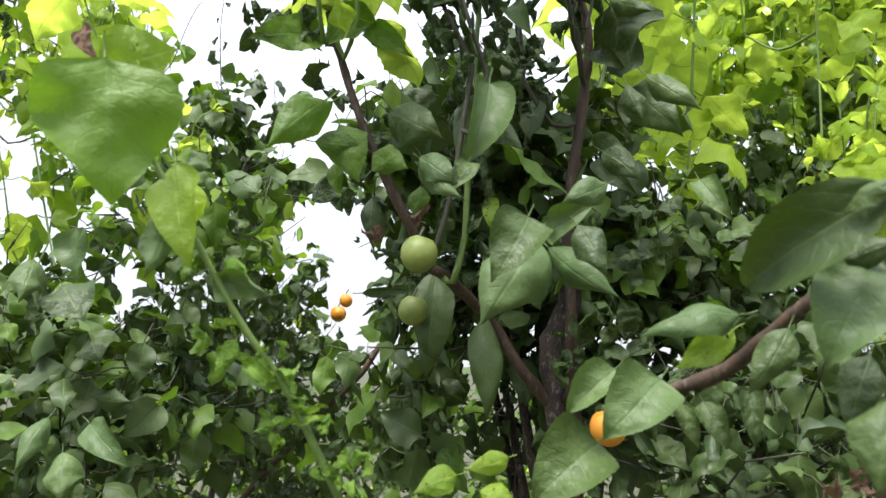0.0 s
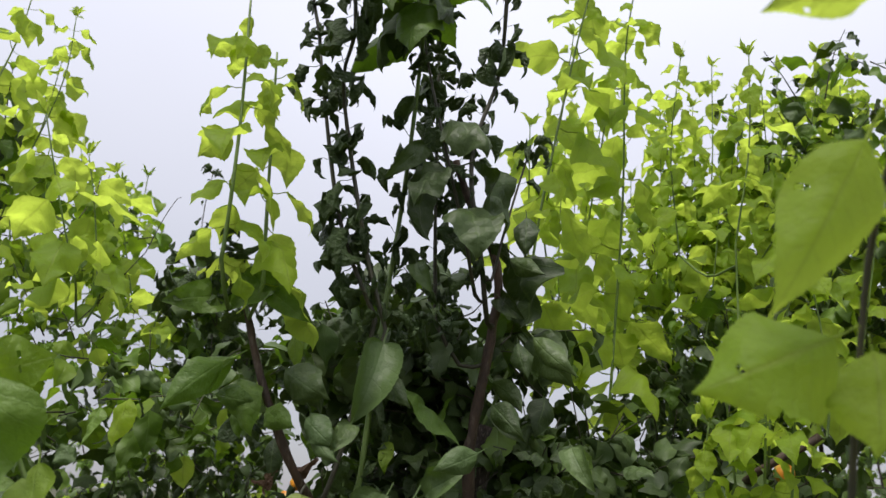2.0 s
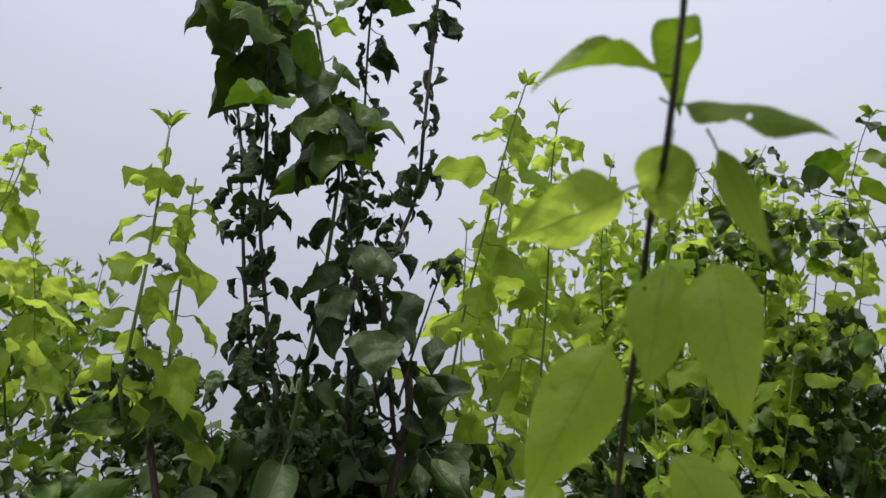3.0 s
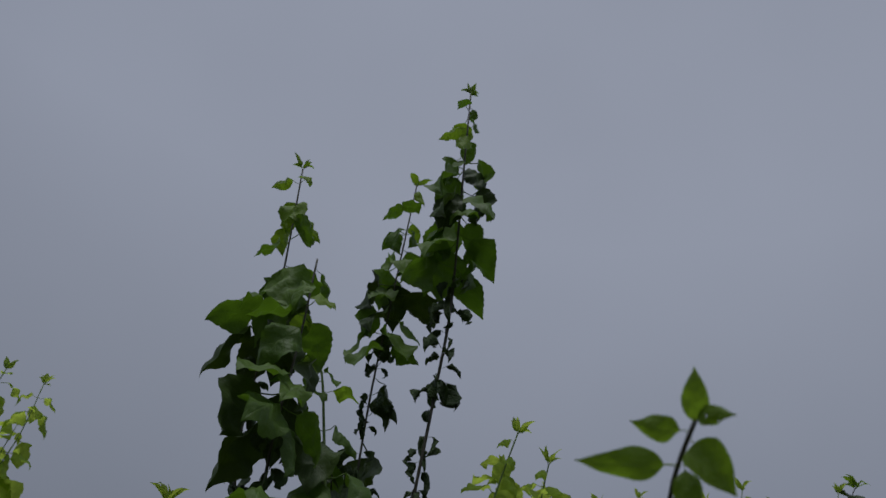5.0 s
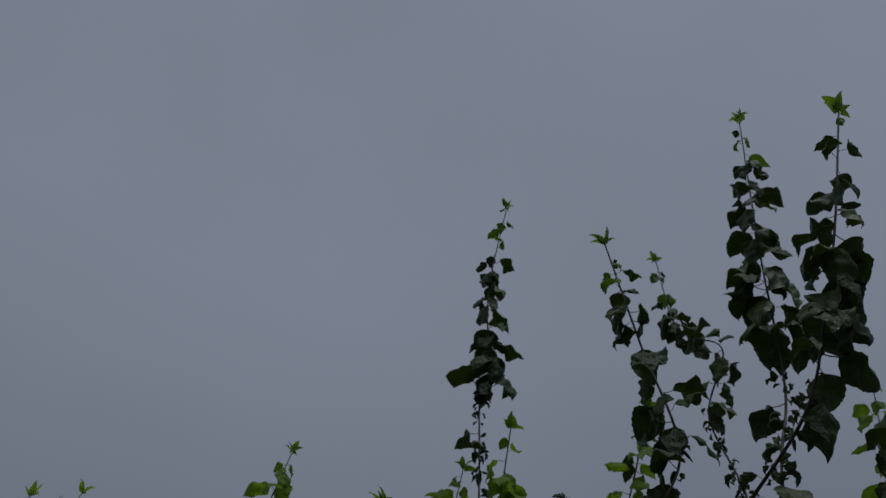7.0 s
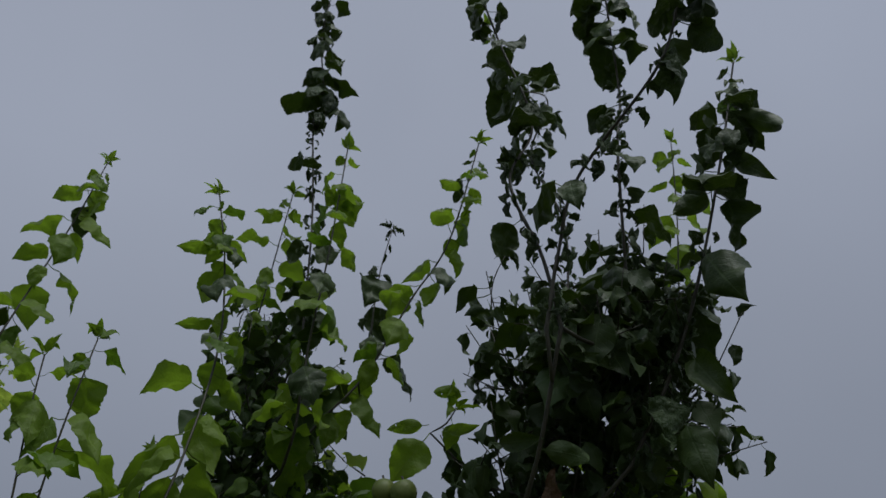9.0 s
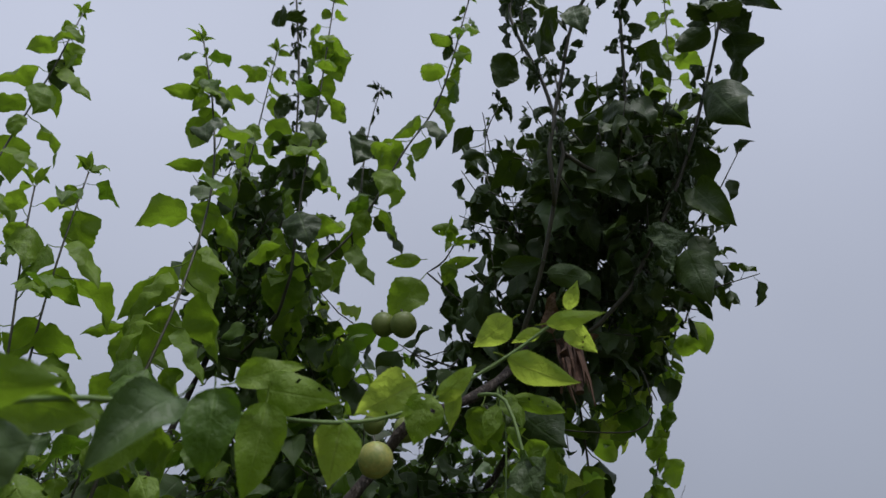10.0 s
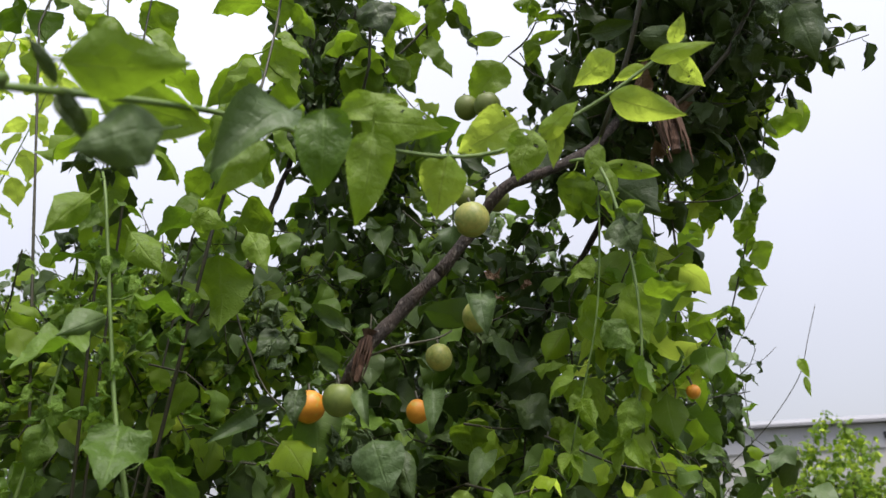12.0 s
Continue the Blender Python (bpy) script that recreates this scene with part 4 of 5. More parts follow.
shoot(tree_d, "lemon", 0.0030, [(0.799, 1.917, 2.166), (0.859, 1.896, 2.530), (0.921, 1.872, 2.811)], big=0.064, dense=1.2)
shoot(tree_d, "lemon", 0.0030, [(0.360, 2.155, 2.294), (0.387, 2.152, 2.765), (0.379, 2.153, 3.114)], big=0.064, dense=1.2)
shoot(tree_d, "lemon", 0.0030, [(0.660, 1.711, 2.456), (0.684, 1.703, 2.675), (0.697, 1.699, 2.955)], big=0.064, dense=1.2)
shoot(tree_d, "lemon", 0.0030, [(0.580, 1.949, 2.077), (0.580, 1.949, 2.460), (0.582, 1.949, 2.757)], big=0.064, dense=1.2)
shoot(tree_d, "lemon", 0.0030, [(0.575, 1.197, 2.281), (0.607, 1.186, 2.462), (0.619, 1.181, 2.661)], big=0.064, dense=1.2)
shoot(tree_d, "lemon", 0.0030, [(0.829, 1.388, 2.063), (0.874, 1.366, 2.296), (0.910, 1.347, 2.495)], big=0.064, dense=1.2)
shoot(tree_d, "lemon", 0.0030, [(0.453, 1.901, 2.039), (0.504, 1.892, 2.429), (0.516, 1.890, 2.716)], big=0.064, dense=1.2)
shoot(tree_d, "lemon", 0.0030, [(0.516, 1.359, 2.312), (0.510, 1.360, 2.537), (0.539, 1.352, 2.762)], big=0.064, dense=1.2)
shoot(tree_d, "lemon", 0.0030, [(0.304, 1.583, 2.104), (0.302, 1.583, 2.433), (0.319, 1.581, 2.685)], big=0.064, dense=1.2)
shoot(tree_d, "lemon", 0.0030, [(0.608, 1.883, 2.222), (0.603, 1.884, 2.646), (0.599, 1.885, 2.950)], big=0.064, dense=1.2)
shoot(tree_d, "lemon", 0.0030, [(0.630, 1.194, 2.054), (0.659, 1.182, 2.239), (0.686, 1.170, 2.417)], big=0.064, dense=1.2)
shoot(tree_d, "lemon", 0.0030, [(0.257, 1.438, 2.395), (0.292, 1.434, 2.620), (0.325, 1.430, 2.867)], big=0.064, dense=1.2)
shoot(tree_d, "lemon", 0.0030, [(0.850, 1.436, 2.051), (0.870, 1.426, 2.291), (0.911, 1.405, 2.498)], big=0.064, dense=1.2)
shoot(tree_d, "lemon", 0.0030, [(0.400, 2.011, 2.308), (0.441, 2.005, 2.559), (0.501, 1.995, 2.867)], big=0.064, dense=1.2)
shoot(tree_d, "lemon", 0.0030, [(0.361, 1.837, 2.388), (0.404, 1.832, 2.689), (0.459, 1.823, 2.986)], big=0.064, dense=1.2)

# large single leaves
hero_leaf(near_left, "mid", (-0.191, 0.448, 1.908), (-0.188, 0.458, 1.810), (0.45, -0.85, 0.30), 0.92)
hero_leaf(near_left, "fresh", (-0.208, 0.473, 1.913), (-0.160, 0.490, 1.928), (0.43, -0.79, -0.43), 0.95)
hero_leaf(near_left, "fresh", (-0.158, 0.487, 1.848), (-0.133, 0.476, 1.774), (-0.15, -0.98, 0.10), 0.50)
hero_leaf(near_left, "dry", (-0.223, 0.478, 1.947), (-0.206, 0.476, 1.913), (-0.23, -0.97, -0.06), 0.50)
hero_leaf(near_left, "curl", (-0.160, 0.487, 1.817), (-0.170, 0.472, 1.766), (0.75, -0.66, 0.06), 0.70)
hero_leaf(near_left, "curl", (-0.137, 0.507, 1.774), (-0.092, 0.501, 1.757), (0.23, 0.94, 0.27), 0.60)
hero_leaf(near_left, "curl", (-0.146, 0.514, 1.862), (-0.155, 0.500, 1.848), (0.54, -0.74, 0.39), 0.90)
hero_leaf(near_left, "lime", (-0.103, 0.528, 1.698), (-0.082, 0.524, 1.701), (0.13, 0.91, 0.40), 0.60)
hero_leaf(near_left, "lime", (-0.087, 0.543, 1.674), (-0.052, 0.541, 1.676), (-0.09, -0.92, 0.38), 0.40)
hero_leaf(near_left, "lime", (-0.087, 0.543, 1.676), (-0.110, 0.527, 1.671), (0.30, -0.62, 0.73), 0.40)
hero_leaf(near_left, "lime", (-0.069, 0.558, 1.645), (-0.055, 0.550, 1.634), (-0.15, -0.89, 0.42), 0.70)
hero_leaf(near_left, "lime", (-0.108, 0.527, 1.713), (-0.122, 0.523, 1.717), (0.30, -0.95, -0.01), 0.70)
hero_leaf(near_left, "lime", (-0.123, 0.522, 1.732), (-0.139, 0.517, 1.702), (0.34, -0.94, -0.00), 0.50)
hero_leaf(near_left, "lime", (-0.061, 0.559, 1.629), (-0.042, 0.553, 1.632), (-0.33, -0.94, 0.07), 0.60)
# lower leaves of this shoot take the brighter leaf colour, standing for backlight
hero_leaf(near_upright, "young", (0.347, 0.173, 2.053), (0.290, 0.191, 2.037), (-0.17, -0.66, -0.73), 0.62)
hero_leaf(near_upright, "young", (0.363, 0.143, 2.061), (0.361, 0.169, 2.034), (-0.27, -0.75, -0.60), 0.75)
hero_leaf(near_upright, "young", (0.382, 0.143, 2.059), (0.402, 0.145, 2.005), (-0.32, -0.75, -0.59), 0.30)
hero_leaf(near_upright, "young", (0.370, 0.194, 2.028), (0.358, 0.203, 1.962), (-0.29, -0.91, -0.29), 0.60)
hero_leaf(near_upright, "young", (0.390, 0.189, 2.024), (0.399, 0.184, 1.943), (-0.32, -0.83, -0.45), 0.45)
hero_leaf(near_upright, "young", (0.348, 0.231, 1.997), (0.301, 0.245, 1.916), (-0.20, -0.91, -0.37), 0.50)
hero_leaf(near_upright, "young", (0.378, 0.245, 1.946), (0.415, 0.210, 1.884), (-0.28, -0.95, -0.13), 0.42)
hero_leaf(near_upright, "young", (0.337, 0.261, 1.913), (0.273, 0.260, 1.879), (-0.17, -0.98, 0.06), 0.85)
hero_leaf(near_upright, "young", (0.356, 0.268, 1.909), (0.351, 0.252, 1.860), (-0.21, -0.97, -0.12), 0.95)
hero_leaf(near_upright, "fresh", (0.368, 0.135, 2.076), (0.425, 0.12, 2.05), (-0.2, -0.6, 0.7), 0.5)
hero_leaf(near_upright, "fresh", (0.356, 0.13, 2.088), (0.3, 0.112, 2.066), (0.2, -0.6, 0.7), 0.48)
hero_leaf(near_upright, "fresh", (0.364, 0.118, 2.108), (0.372, 0.168, 2.09), (0.1, 0.6, 0.8), 0.5)
hero_leaf(near_upright, "fresh", (0.372, 0.11, 2.124), (0.422, 0.098, 2.104), (-0.2, -0.6, 0.7), 0.46)
hero_leaf(near_upright, "fresh", (0.362, 0.106, 2.136), (0.322, 0.088, 2.112), (0.3, -0.6, 0.7), 0.5)
hero_leaf(near_upright, "fresh", (0.382, 0.026, 2.245), (0.380, 0.005, 2.265), (-0.20, -0.80, -0.57), 0.50)
hero_leaf(near_upright, "fresh", (0.383, 0.025, 2.247), (0.396, 0.002, 2.238), (-0.23, -0.92, -0.32), 0.40)
hero_leaf(near_upright, "fresh", (0.376, 0.030, 2.241), (0.349, 0.026, 2.238), (-0.16, -0.72, -0.68), 0.55)
hero_leaf(near_upright, "fresh", (0.370, 0.041, 2.227), (0.324, 0.038, 2.223), (-0.16, -0.79, -0.59), 0.40)
hero_leaf(near_upright, "fresh", (0.383, 0.032, 2.236), (0.403, 0.031, 2.211), (-0.20, -0.81, -0.55), 0.75)
hero_leaf(near_upright, "fresh", (0.369, 0.058, 2.209), (0.339, 0.055, 2.190), (-0.17, -0.90, -0.39), 0.80)
hero_leaf(near_upright, "fresh", (0.380, 0.040, 2.225), (0.384, 0.045, 2.194), (-0.20, -0.83, -0.52), 0.50)
hero_leaf(near_upright, "fresh", (0.389, 0.047, 2.210), (0.408, 0.024, 2.177), (-0.24, -0.95, -0.20), 0.25)
hero_leaf(near_upright, "fresh", (0.377, 0.062, 2.198), (0.367, 0.065, 2.159), (-0.18, -0.88, -0.45), 0.80)
hero_leaf(near_upright, "fresh", (0.352, 0.047, 2.156), (0.300, 0.039, 2.129), (-0.13, -0.92, -0.37), 0.60)
hero_leaf(near_upright, "fresh", (0.384, 0.071, 2.188), (0.413, 0.061, 2.168), (-0.21, -0.92, -0.33), 0.70)
hero_leaf(near_level, "fresh", (0.829, 0.271, 1.867), (0.876, 0.233, 1.864), (-0.31, -0.68, -0.66), 0.62)
hero_leaf(near_level, "fresh", (0.872, 0.318, 1.888), (0.929, 0.285, 1.885), (-0.34, -0.66, -0.67), 0.60)
hero_leaf(near_level, "pale", (0.874, 0.253, 1.844), (0.832, 0.268, 1.825), (-0.52, -0.82, -0.23), 0.85)
hero_leaf(near_level, "dark", (0.831, 0.275, 1.857), (0.813, 0.270, 1.876), (-0.39, -0.87, -0.31), 0.35)
hero_leaf(near_level, "dark", (0.834, 0.276, 1.857), (0.844, 0.281, 1.842), (-0.40, -0.86, -0.31), 0.40)
hero_leaf(near_level, "dark", (0.836, 0.284, 1.858), (0.856, 0.286, 1.838), (-0.39, -0.87, -0.30), 0.45)
hero_leaf(near_level, "pale", (0.959, 0.261, 1.894), (0.915, 0.281, 1.841), (-0.66, -0.74, 0.12), 0.62)
hero_leaf(near_level, "fresh", (0.975, 0.301, 1.894), (0.960, 0.325, 1.849), (-0.59, -0.71, -0.38), 0.39)
hero_leaf(near_level, "mid", (0.993, 0.267, 1.912), (1.007, 0.277, 1.855), (-0.61, -0.62, -0.50), 0.69)
hero_leaf(near_level, "fresh", (1.047, 0.274, 1.920), (1.057, 0.291, 1.853), (-0.66, -0.59, -0.47), 0.51)
hero_leaf(near_level, "fresh", (1.048, 0.286, 1.934), (1.078, 0.231, 1.913), (-0.73, -0.67, -0.16), 0.57)
hero_leaf(near_level, "fresh", (1.036, 0.296, 1.937), (1.073, 0.259, 1.951), (-0.71, -0.70, 0.01), 0.46)
hero_leaf(near_level, "young", (1.109, 0.255, 1.922), (1.109, 0.273, 1.872), (-0.73, -0.52, -0.45), 0.78)
hero_leaf(near_level, "young", (1.161, 0.224, 1.959), (1.137, 0.267, 1.932), (-0.83, -0.47, -0.31), 0.74)
hero_leaf(near_level, "fresh", (1.161, 0.210, 1.946), (1.158, 0.231, 1.908), (-0.84, -0.46, -0.29), 0.78)
hero_leaf(near_level, "young", (1.175, 0.213, 1.946), (1.188, 0.179, 1.973), (-0.85, -0.45, -0.28), 0.46)
hero_leaf(near_level, "young", (1.203, 0.154, 2.013), (1.197, 0.193, 1.997), (-0.79, -0.31, -0.54), 0.65)
hero_leaf(near_level, "fresh", (1.221, 0.184, 1.950), (1.220, 0.197, 1.917), (-0.86, -0.37, -0.36), 0.53)
hero_leaf(near_level, "young", (1.185, 0.203, 1.954), (1.189, 0.208, 1.922), (-0.83, -0.41, -0.38), 0.53)
hero_leaf(near_level, "young", (1.213, 0.167, 1.985), (1.238, 0.114, 1.952), (-0.72, -0.29, -0.63), 0.46)
hero_leaf(near_level, "young", (1.228, 0.140, 2.009), (1.224, 0.167, 1.999), (-0.85, -0.29, -0.44), 0.53)
hero_leaf(near_level, "young", (1.229, 0.135, 2.014), (1.244, 0.084, 2.014), (-0.92, -0.31, -0.26), 0.34)
hero_leaf(near_level, "young", (1.247, 0.121, 2.015), (1.257, 0.106, 1.985), (-0.82, -0.25, -0.52), 0.65)
hero_leaf(near_level, "young", (1.248, 0.121, 2.030), (1.237, 0.108, 2.053), (-0.85, -0.26, -0.46), 0.61)
hero_leaf(limb_d, "pale", (0.271, 0.438, 1.770), (0.229, 0.427, 1.706), (-0.43, -0.88, 0.18), 0.80)
hero_leaf(limb_d, "dark", (0.277, 0.472, 1.719), (0.256, 0.469, 1.671), (-0.42, -0.90, 0.08), 0.60)
hero_leaf(limb_d, "dark", (0.244, 0.507, 1.737), (0.220, 0.504, 1.689), (-0.34, -0.94, 0.05), 0.50)
hero_leaf(limb_d, "pale", (0.213, 0.506, 1.746), (0.143, 0.503, 1.733), (-0.26, -0.84, 0.47), 0.50)
hero_leaf(limb_d, "fresh", (0.215, 0.527, 1.737), (0.172, 0.528, 1.713), (-0.27, -0.90, -0.33), 0.55)
hero_leaf(limb_d, "dark", (0.262, 0.401, 1.805), (0.207, 0.487, 1.744), (-0.45, -0.88, 0.15), 0.42)
hero_leaf(limb_d, "dark", (0.260, 0.391, 1.806), (0.239, 0.415, 1.791), (-0.45, -0.87, 0.19), 0.42)
hero_leaf(limb_d, "dark", (0.273, 0.424, 1.780), (0.232, 0.467, 1.754), (-0.45, -0.88, 0.16), 0.32)
hero_leaf(limb_d, "pale", (0.176, 0.578, 1.704), (0.134, 0.558, 1.653), (-0.20, -0.96, 0.20), 0.85)
hero_leaf(limb_d, "pale", (0.148, 0.609, 1.711), (0.109, 0.602, 1.671), (-0.14, -0.95, 0.29), 0.70)
hero_leaf(limb_d, "dark", (0.134, 0.613, 1.655), (0.080, 0.592, 1.608), (-0.12, -0.92, 0.36), 0.85)
hero_leaf(limb_d, "dark", (0.204, 0.571, 1.688), (0.216, 0.555, 1.653), (-0.25, -0.96, 0.14), 0.65)
hero_leaf(limb_d, "dark", (0.191, 0.585, 1.686), (0.196, 0.571, 1.651), (-0.22, -0.96, 0.14), 0.60)
hero_leaf(limb_d, "dark", (0.237, 0.369, 1.697), (0.221, 0.361, 1.652), (-0.43, -0.89, 0.13), 0.75)
hero_leaf(limb_d, "dark", (0.236, 0.563, 1.697), (0.231, 0.551, 1.655), (-0.30, -0.95, 0.12), 0.50)
hero_leaf(limb_a, "pale", (0.097, 0.730, 1.834), (0.048, 0.691, 1.738), (0.10, -0.94, 0.33), 0.80)
hero_leaf(limb_a, "pale", (0.109, 0.749, 1.829), (0.167, 0.702, 1.764), (-0.56, -0.82, 0.09), 0.55)
hero_leaf(limb_a, "pale", (0.108, 0.769, 1.843), (0.159, 0.744, 1.866), (-0.46, -0.89, 0.03), 0.80)
hero_leaf(limb_a, "dark", (-0.016, 0.938, 1.832), (-0.023, 0.938, 1.688), (0.08, -1.00, -0.00), 0.40)
hero_leaf(limb_a, "dark", (0.046, 0.911, 1.774), (0.032, 0.891, 1.645), (0.21, -0.97, 0.13), 0.45)
hero_leaf(limb_a, "mid", (-0.100, 0.715, 1.972), (-0.159, 0.679, 1.916), (0.56, -0.83, -0.06), 0.50)
hero_leaf(limb_a, "mid", (-0.096, 0.726, 1.952), (-0.072, 0.720, 1.887), (-0.28, -0.96, -0.02), 0.75)
hero_leaf(limb_a, "dark", (-0.042, 0.745, 1.969), (0.001, 0.749, 1.919), (0.31, 0.89, 0.34), 0.85)
hero_leaf(limb_a, "dark", (0.036, 0.841, 2.023), (0.023, 0.830, 1.922), (0.34, -0.94, 0.05), 0.55)
hero_leaf(limb_a, "mid", (-0.061, 0.722, 1.921), (-0.026, 0.707, 1.894), (-0.35, -0.93, 0.08), 0.80)
hero_leaf(limb_a, "pale", (-0.015, 0.728, 1.919), (0.025, 0.690, 1.857), (-0.58, -0.80, 0.11), 0.55)
hero_leaf(limb_a, "mid", (-0.112, 0.712, 2.041), (-0.176, 0.673, 2.014), (0.51, -0.86, 0.03), 0.55)
hero_leaf(limb_a, "dark", (-0.077, 0.740, 2.062), (-0.016, 0.738, 2.022), (-0.09, -0.99, -0.09), 0.40)
hero_leaf(limb_a, "mid", (-0.102, 0.714, 2.066), (-0.049, 0.704, 2.047), (0.36, 0.72, 0.60), 0.60)
hero_leaf(limb_a, "fresh", (-0.051, 0.764, 2.013), (-0.043, 0.755, 1.963), (-0.12, -0.98, 0.16), 0.45)
hero_leaf(limb_a, "dark", (0.174, 0.883, 1.983), (0.217, 0.876, 1.946), (0.39, 0.88, 0.29), 0.50)
hero_leaf(limb_a, "dark", (0.218, 0.896, 2.043), (0.282, 0.862, 1.974), (-0.40, -0.91, 0.09), 0.60)
hero_leaf(limb_a, "dark", (0.180, 0.902, 2.096), (0.215, 0.876, 2.056), (-0.48, -0.87, 0.14), 0.60)
hero_leaf(limb_a, "dark", (0.180, 0.882, 1.955), (0.218, 0.856, 1.902), (-0.57, -0.82, 0.00), 0.50)
hero_leaf(limb_a, "mid", (-0.111, 0.774, 1.925), (-0.105, 0.775, 1.889), (-0.01, -1.00, -0.04), 0.60)
hero_leaf(limb_a, "dark", (-0.078, 0.831, 1.901), (-0.083, 0.830, 1.837), (0.00, -1.00, 0.01), 0.45)
hero_leaf(limb_a, "mid", (-0.022, 0.807, 1.907), (-0.025, 0.807, 1.870), (-0.06, -1.00, 0.01), 0.70)
hero_leaf(limb_a, "fresh", (0.054, 0.841, 1.901), (0.054, 0.831, 1.861), (-0.17, -0.96, 0.24), 0.50)
hero_leaf(limb_a, "dark", (-0.088, 0.829, 1.794), (-0.030, 0.827, 1.793), (0.04, 0.96, 0.27), 0.25)
hero_leaf(limb_a, "fresh", (0.025, 0.610, 1.631), (-0.009, 0.588, 1.624), (0.44, -0.80, 0.40), 0.60)
hero_leaf(limb_a, "fresh", (0.065, 0.611, 1.644), (0.031, 0.591, 1.634), (0.49, -0.87, 0.09), 0.50)
hero_leaf(limb_a, "fresh", (0.043, 0.591, 1.622), (0.076, 0.591, 1.610), (0.10, -0.95, 0.30), 0.80)
hero_leaf(limb_a, "dark", (-0.049, 0.986, 1.687), (-0.006, 0.989, 1.638), (-0.03, -1.00, -0.09), 0.45)
hero_leaf(limb_a, "pale", (0.053, 0.757, 2.002), (0.030, 0.735, 1.899), (0.35, -0.93, 0.12), 0.60)
hero_leaf(limb_a, "dark", (0.078, 0.820, 2.276), (0.026, 0.795, 2.217), (0.49, -0.87, -0.07), 0.45)
hero_leaf(limb_c, "pale", (-0.386, 0.833, 1.654), (-0.321, 0.809, 1.610), (-0.11, -0.93, 0.34), 0.50)
hero_leaf(limb_c, "pale", (-0.397, 0.770, 1.664), (-0.412, 0.726, 1.614), (0.51, -0.71, 0.48), 0.55)
hero_leaf(limb_c, "pale", (-0.374, 0.760, 1.631), (-0.357, 0.735, 1.582), (0.23, -0.84, 0.50), 0.80)
hero_leaf(limb_c, "dark", (-0.493, 0.945, 1.819), (-0.444, 0.915, 1.770), (0.03, -0.84, 0.54), 0.95)
hero_leaf(limb_c, "dark", (-0.523, 0.928, 1.850), (-0.508, 0.878, 1.788), (0.56, -0.57, 0.60), 0.80)
hero_leaf(limb_c, "pale", (-0.501, 1.055, 1.755), (-0.523, 0.986, 1.701), (0.63, -0.59, 0.51), 0.60)
hero_leaf(limb_c, "dark", (-0.477, 1.011, 1.679), (-0.411, 0.988, 1.665), (-0.32, -0.94, 0.06), 0.60)
hero_leaf(limb_c, "dark", (-0.485, 1.007, 1.761), (-0.448, 0.970, 1.723), (-0.13, -0.77, 0.63), 0.95)
hero_leaf(limb_c, "pale", (-0.082, 1.083, 1.616), (-0.082, 1.032, 1.556), (-0.02, -0.77, 0.64), 0.60)
hero_leaf(limb_c, "pale", (-0.127, 1.076, 1.609), (-0.154, 1.020, 1.571), (0.39, -0.64, 0.67), 0.50)
hero_leaf(limb_b, "dark", (1.574, 0.072, 2.240), (1.578, 0.054, 2.148), (-1.00, -0.09, -0.02), 0.70)
hero_leaf(limb_b, "dark", (1.579, 0.043, 2.330), (1.585, 0.007, 2.249), (-0.99, 0.07, -0.09), 0.70)
hero_leaf(limb_b, "dark", (1.567, -0.010, 2.478), (1.560, -0.045, 2.371), (-0.99, 0.16, 0.01), 0.80)
hero_leaf(limb_b, "dark", (1.589, -0.032, 2.599), (1.582, 0.028, 2.578), (0.74, 0.30, 0.60), 0.80)
hero_leaf(limb_b, "dark", (1.592, -0.093, 2.641), (1.592, -0.129, 2.571), (-0.92, 0.34, -0.17), 0.50)
hero_leaf(limb_b, "dark", (1.592, -0.108, 2.737), (1.590, -0.165, 2.658), (0.85, -0.43, 0.29), 0.50)
hero_leaf(limb_b, "pale", (1.535, 0.213, 2.350), (1.481, 0.214, 2.255), (-0.72, -0.56, 0.40), 0.75)
hero_leaf(limb_b, "pale", (1.538, 0.206, 2.419), (1.490, 0.190, 2.308), (-0.85, -0.32, 0.41), 0.45)
hero_leaf(limb_b, "dark", (1.452, 0.280, 2.225), (1.459, 0.216, 2.212), (0.90, 0.00, 0.43), 0.50)
hero_leaf(limb_b, "dark", (1.476, 0.228, 2.211), (1.478, 0.164, 2.185), (0.94, -0.10, 0.32), 0.50)
hero_leaf(limb_b, "dark", (1.507, 0.139, 2.316), (1.470, 0.186, 2.332), (-0.81, -0.58, -0.12), 0.40)
hero_leaf(limb_b, "fresh", (1.487, 0.423, 2.303), (1.441, 0.456, 2.288), (0.43, 0.80, 0.41), 0.40)
hero_leaf(limb_b, "fresh", (1.506, 0.392, 2.293), (1.513, 0.339, 2.288), (0.87, 0.06, 0.48), 0.40)
hero_leaf(limb_b, "fresh", (1.533, 0.385, 2.366), (1.494, 0.412, 2.356), (0.41, 0.78, 0.48), 0.50)
hero_leaf(limb_b, "pale", (1.353, 0.394, 1.894), (1.335, 0.385, 1.840), (-0.76, -0.54, 0.35), 0.85)
hero_leaf(limb_b, "pale", (1.282, 0.485, 1.745), (1.278, 0.460, 1.689), (-0.79, -0.54, 0.31), 0.90)
hero_leaf(limb_b, "dark", (1.312, 0.481, 1.740), (1.312, 0.450, 1.679), (-0.82, -0.51, 0.26), 0.50)
hero_leaf(limb_b, "pale", (1.259, 0.510, 1.819), (1.209, 0.504, 1.831), (0.01, 0.86, 0.52), 0.60)
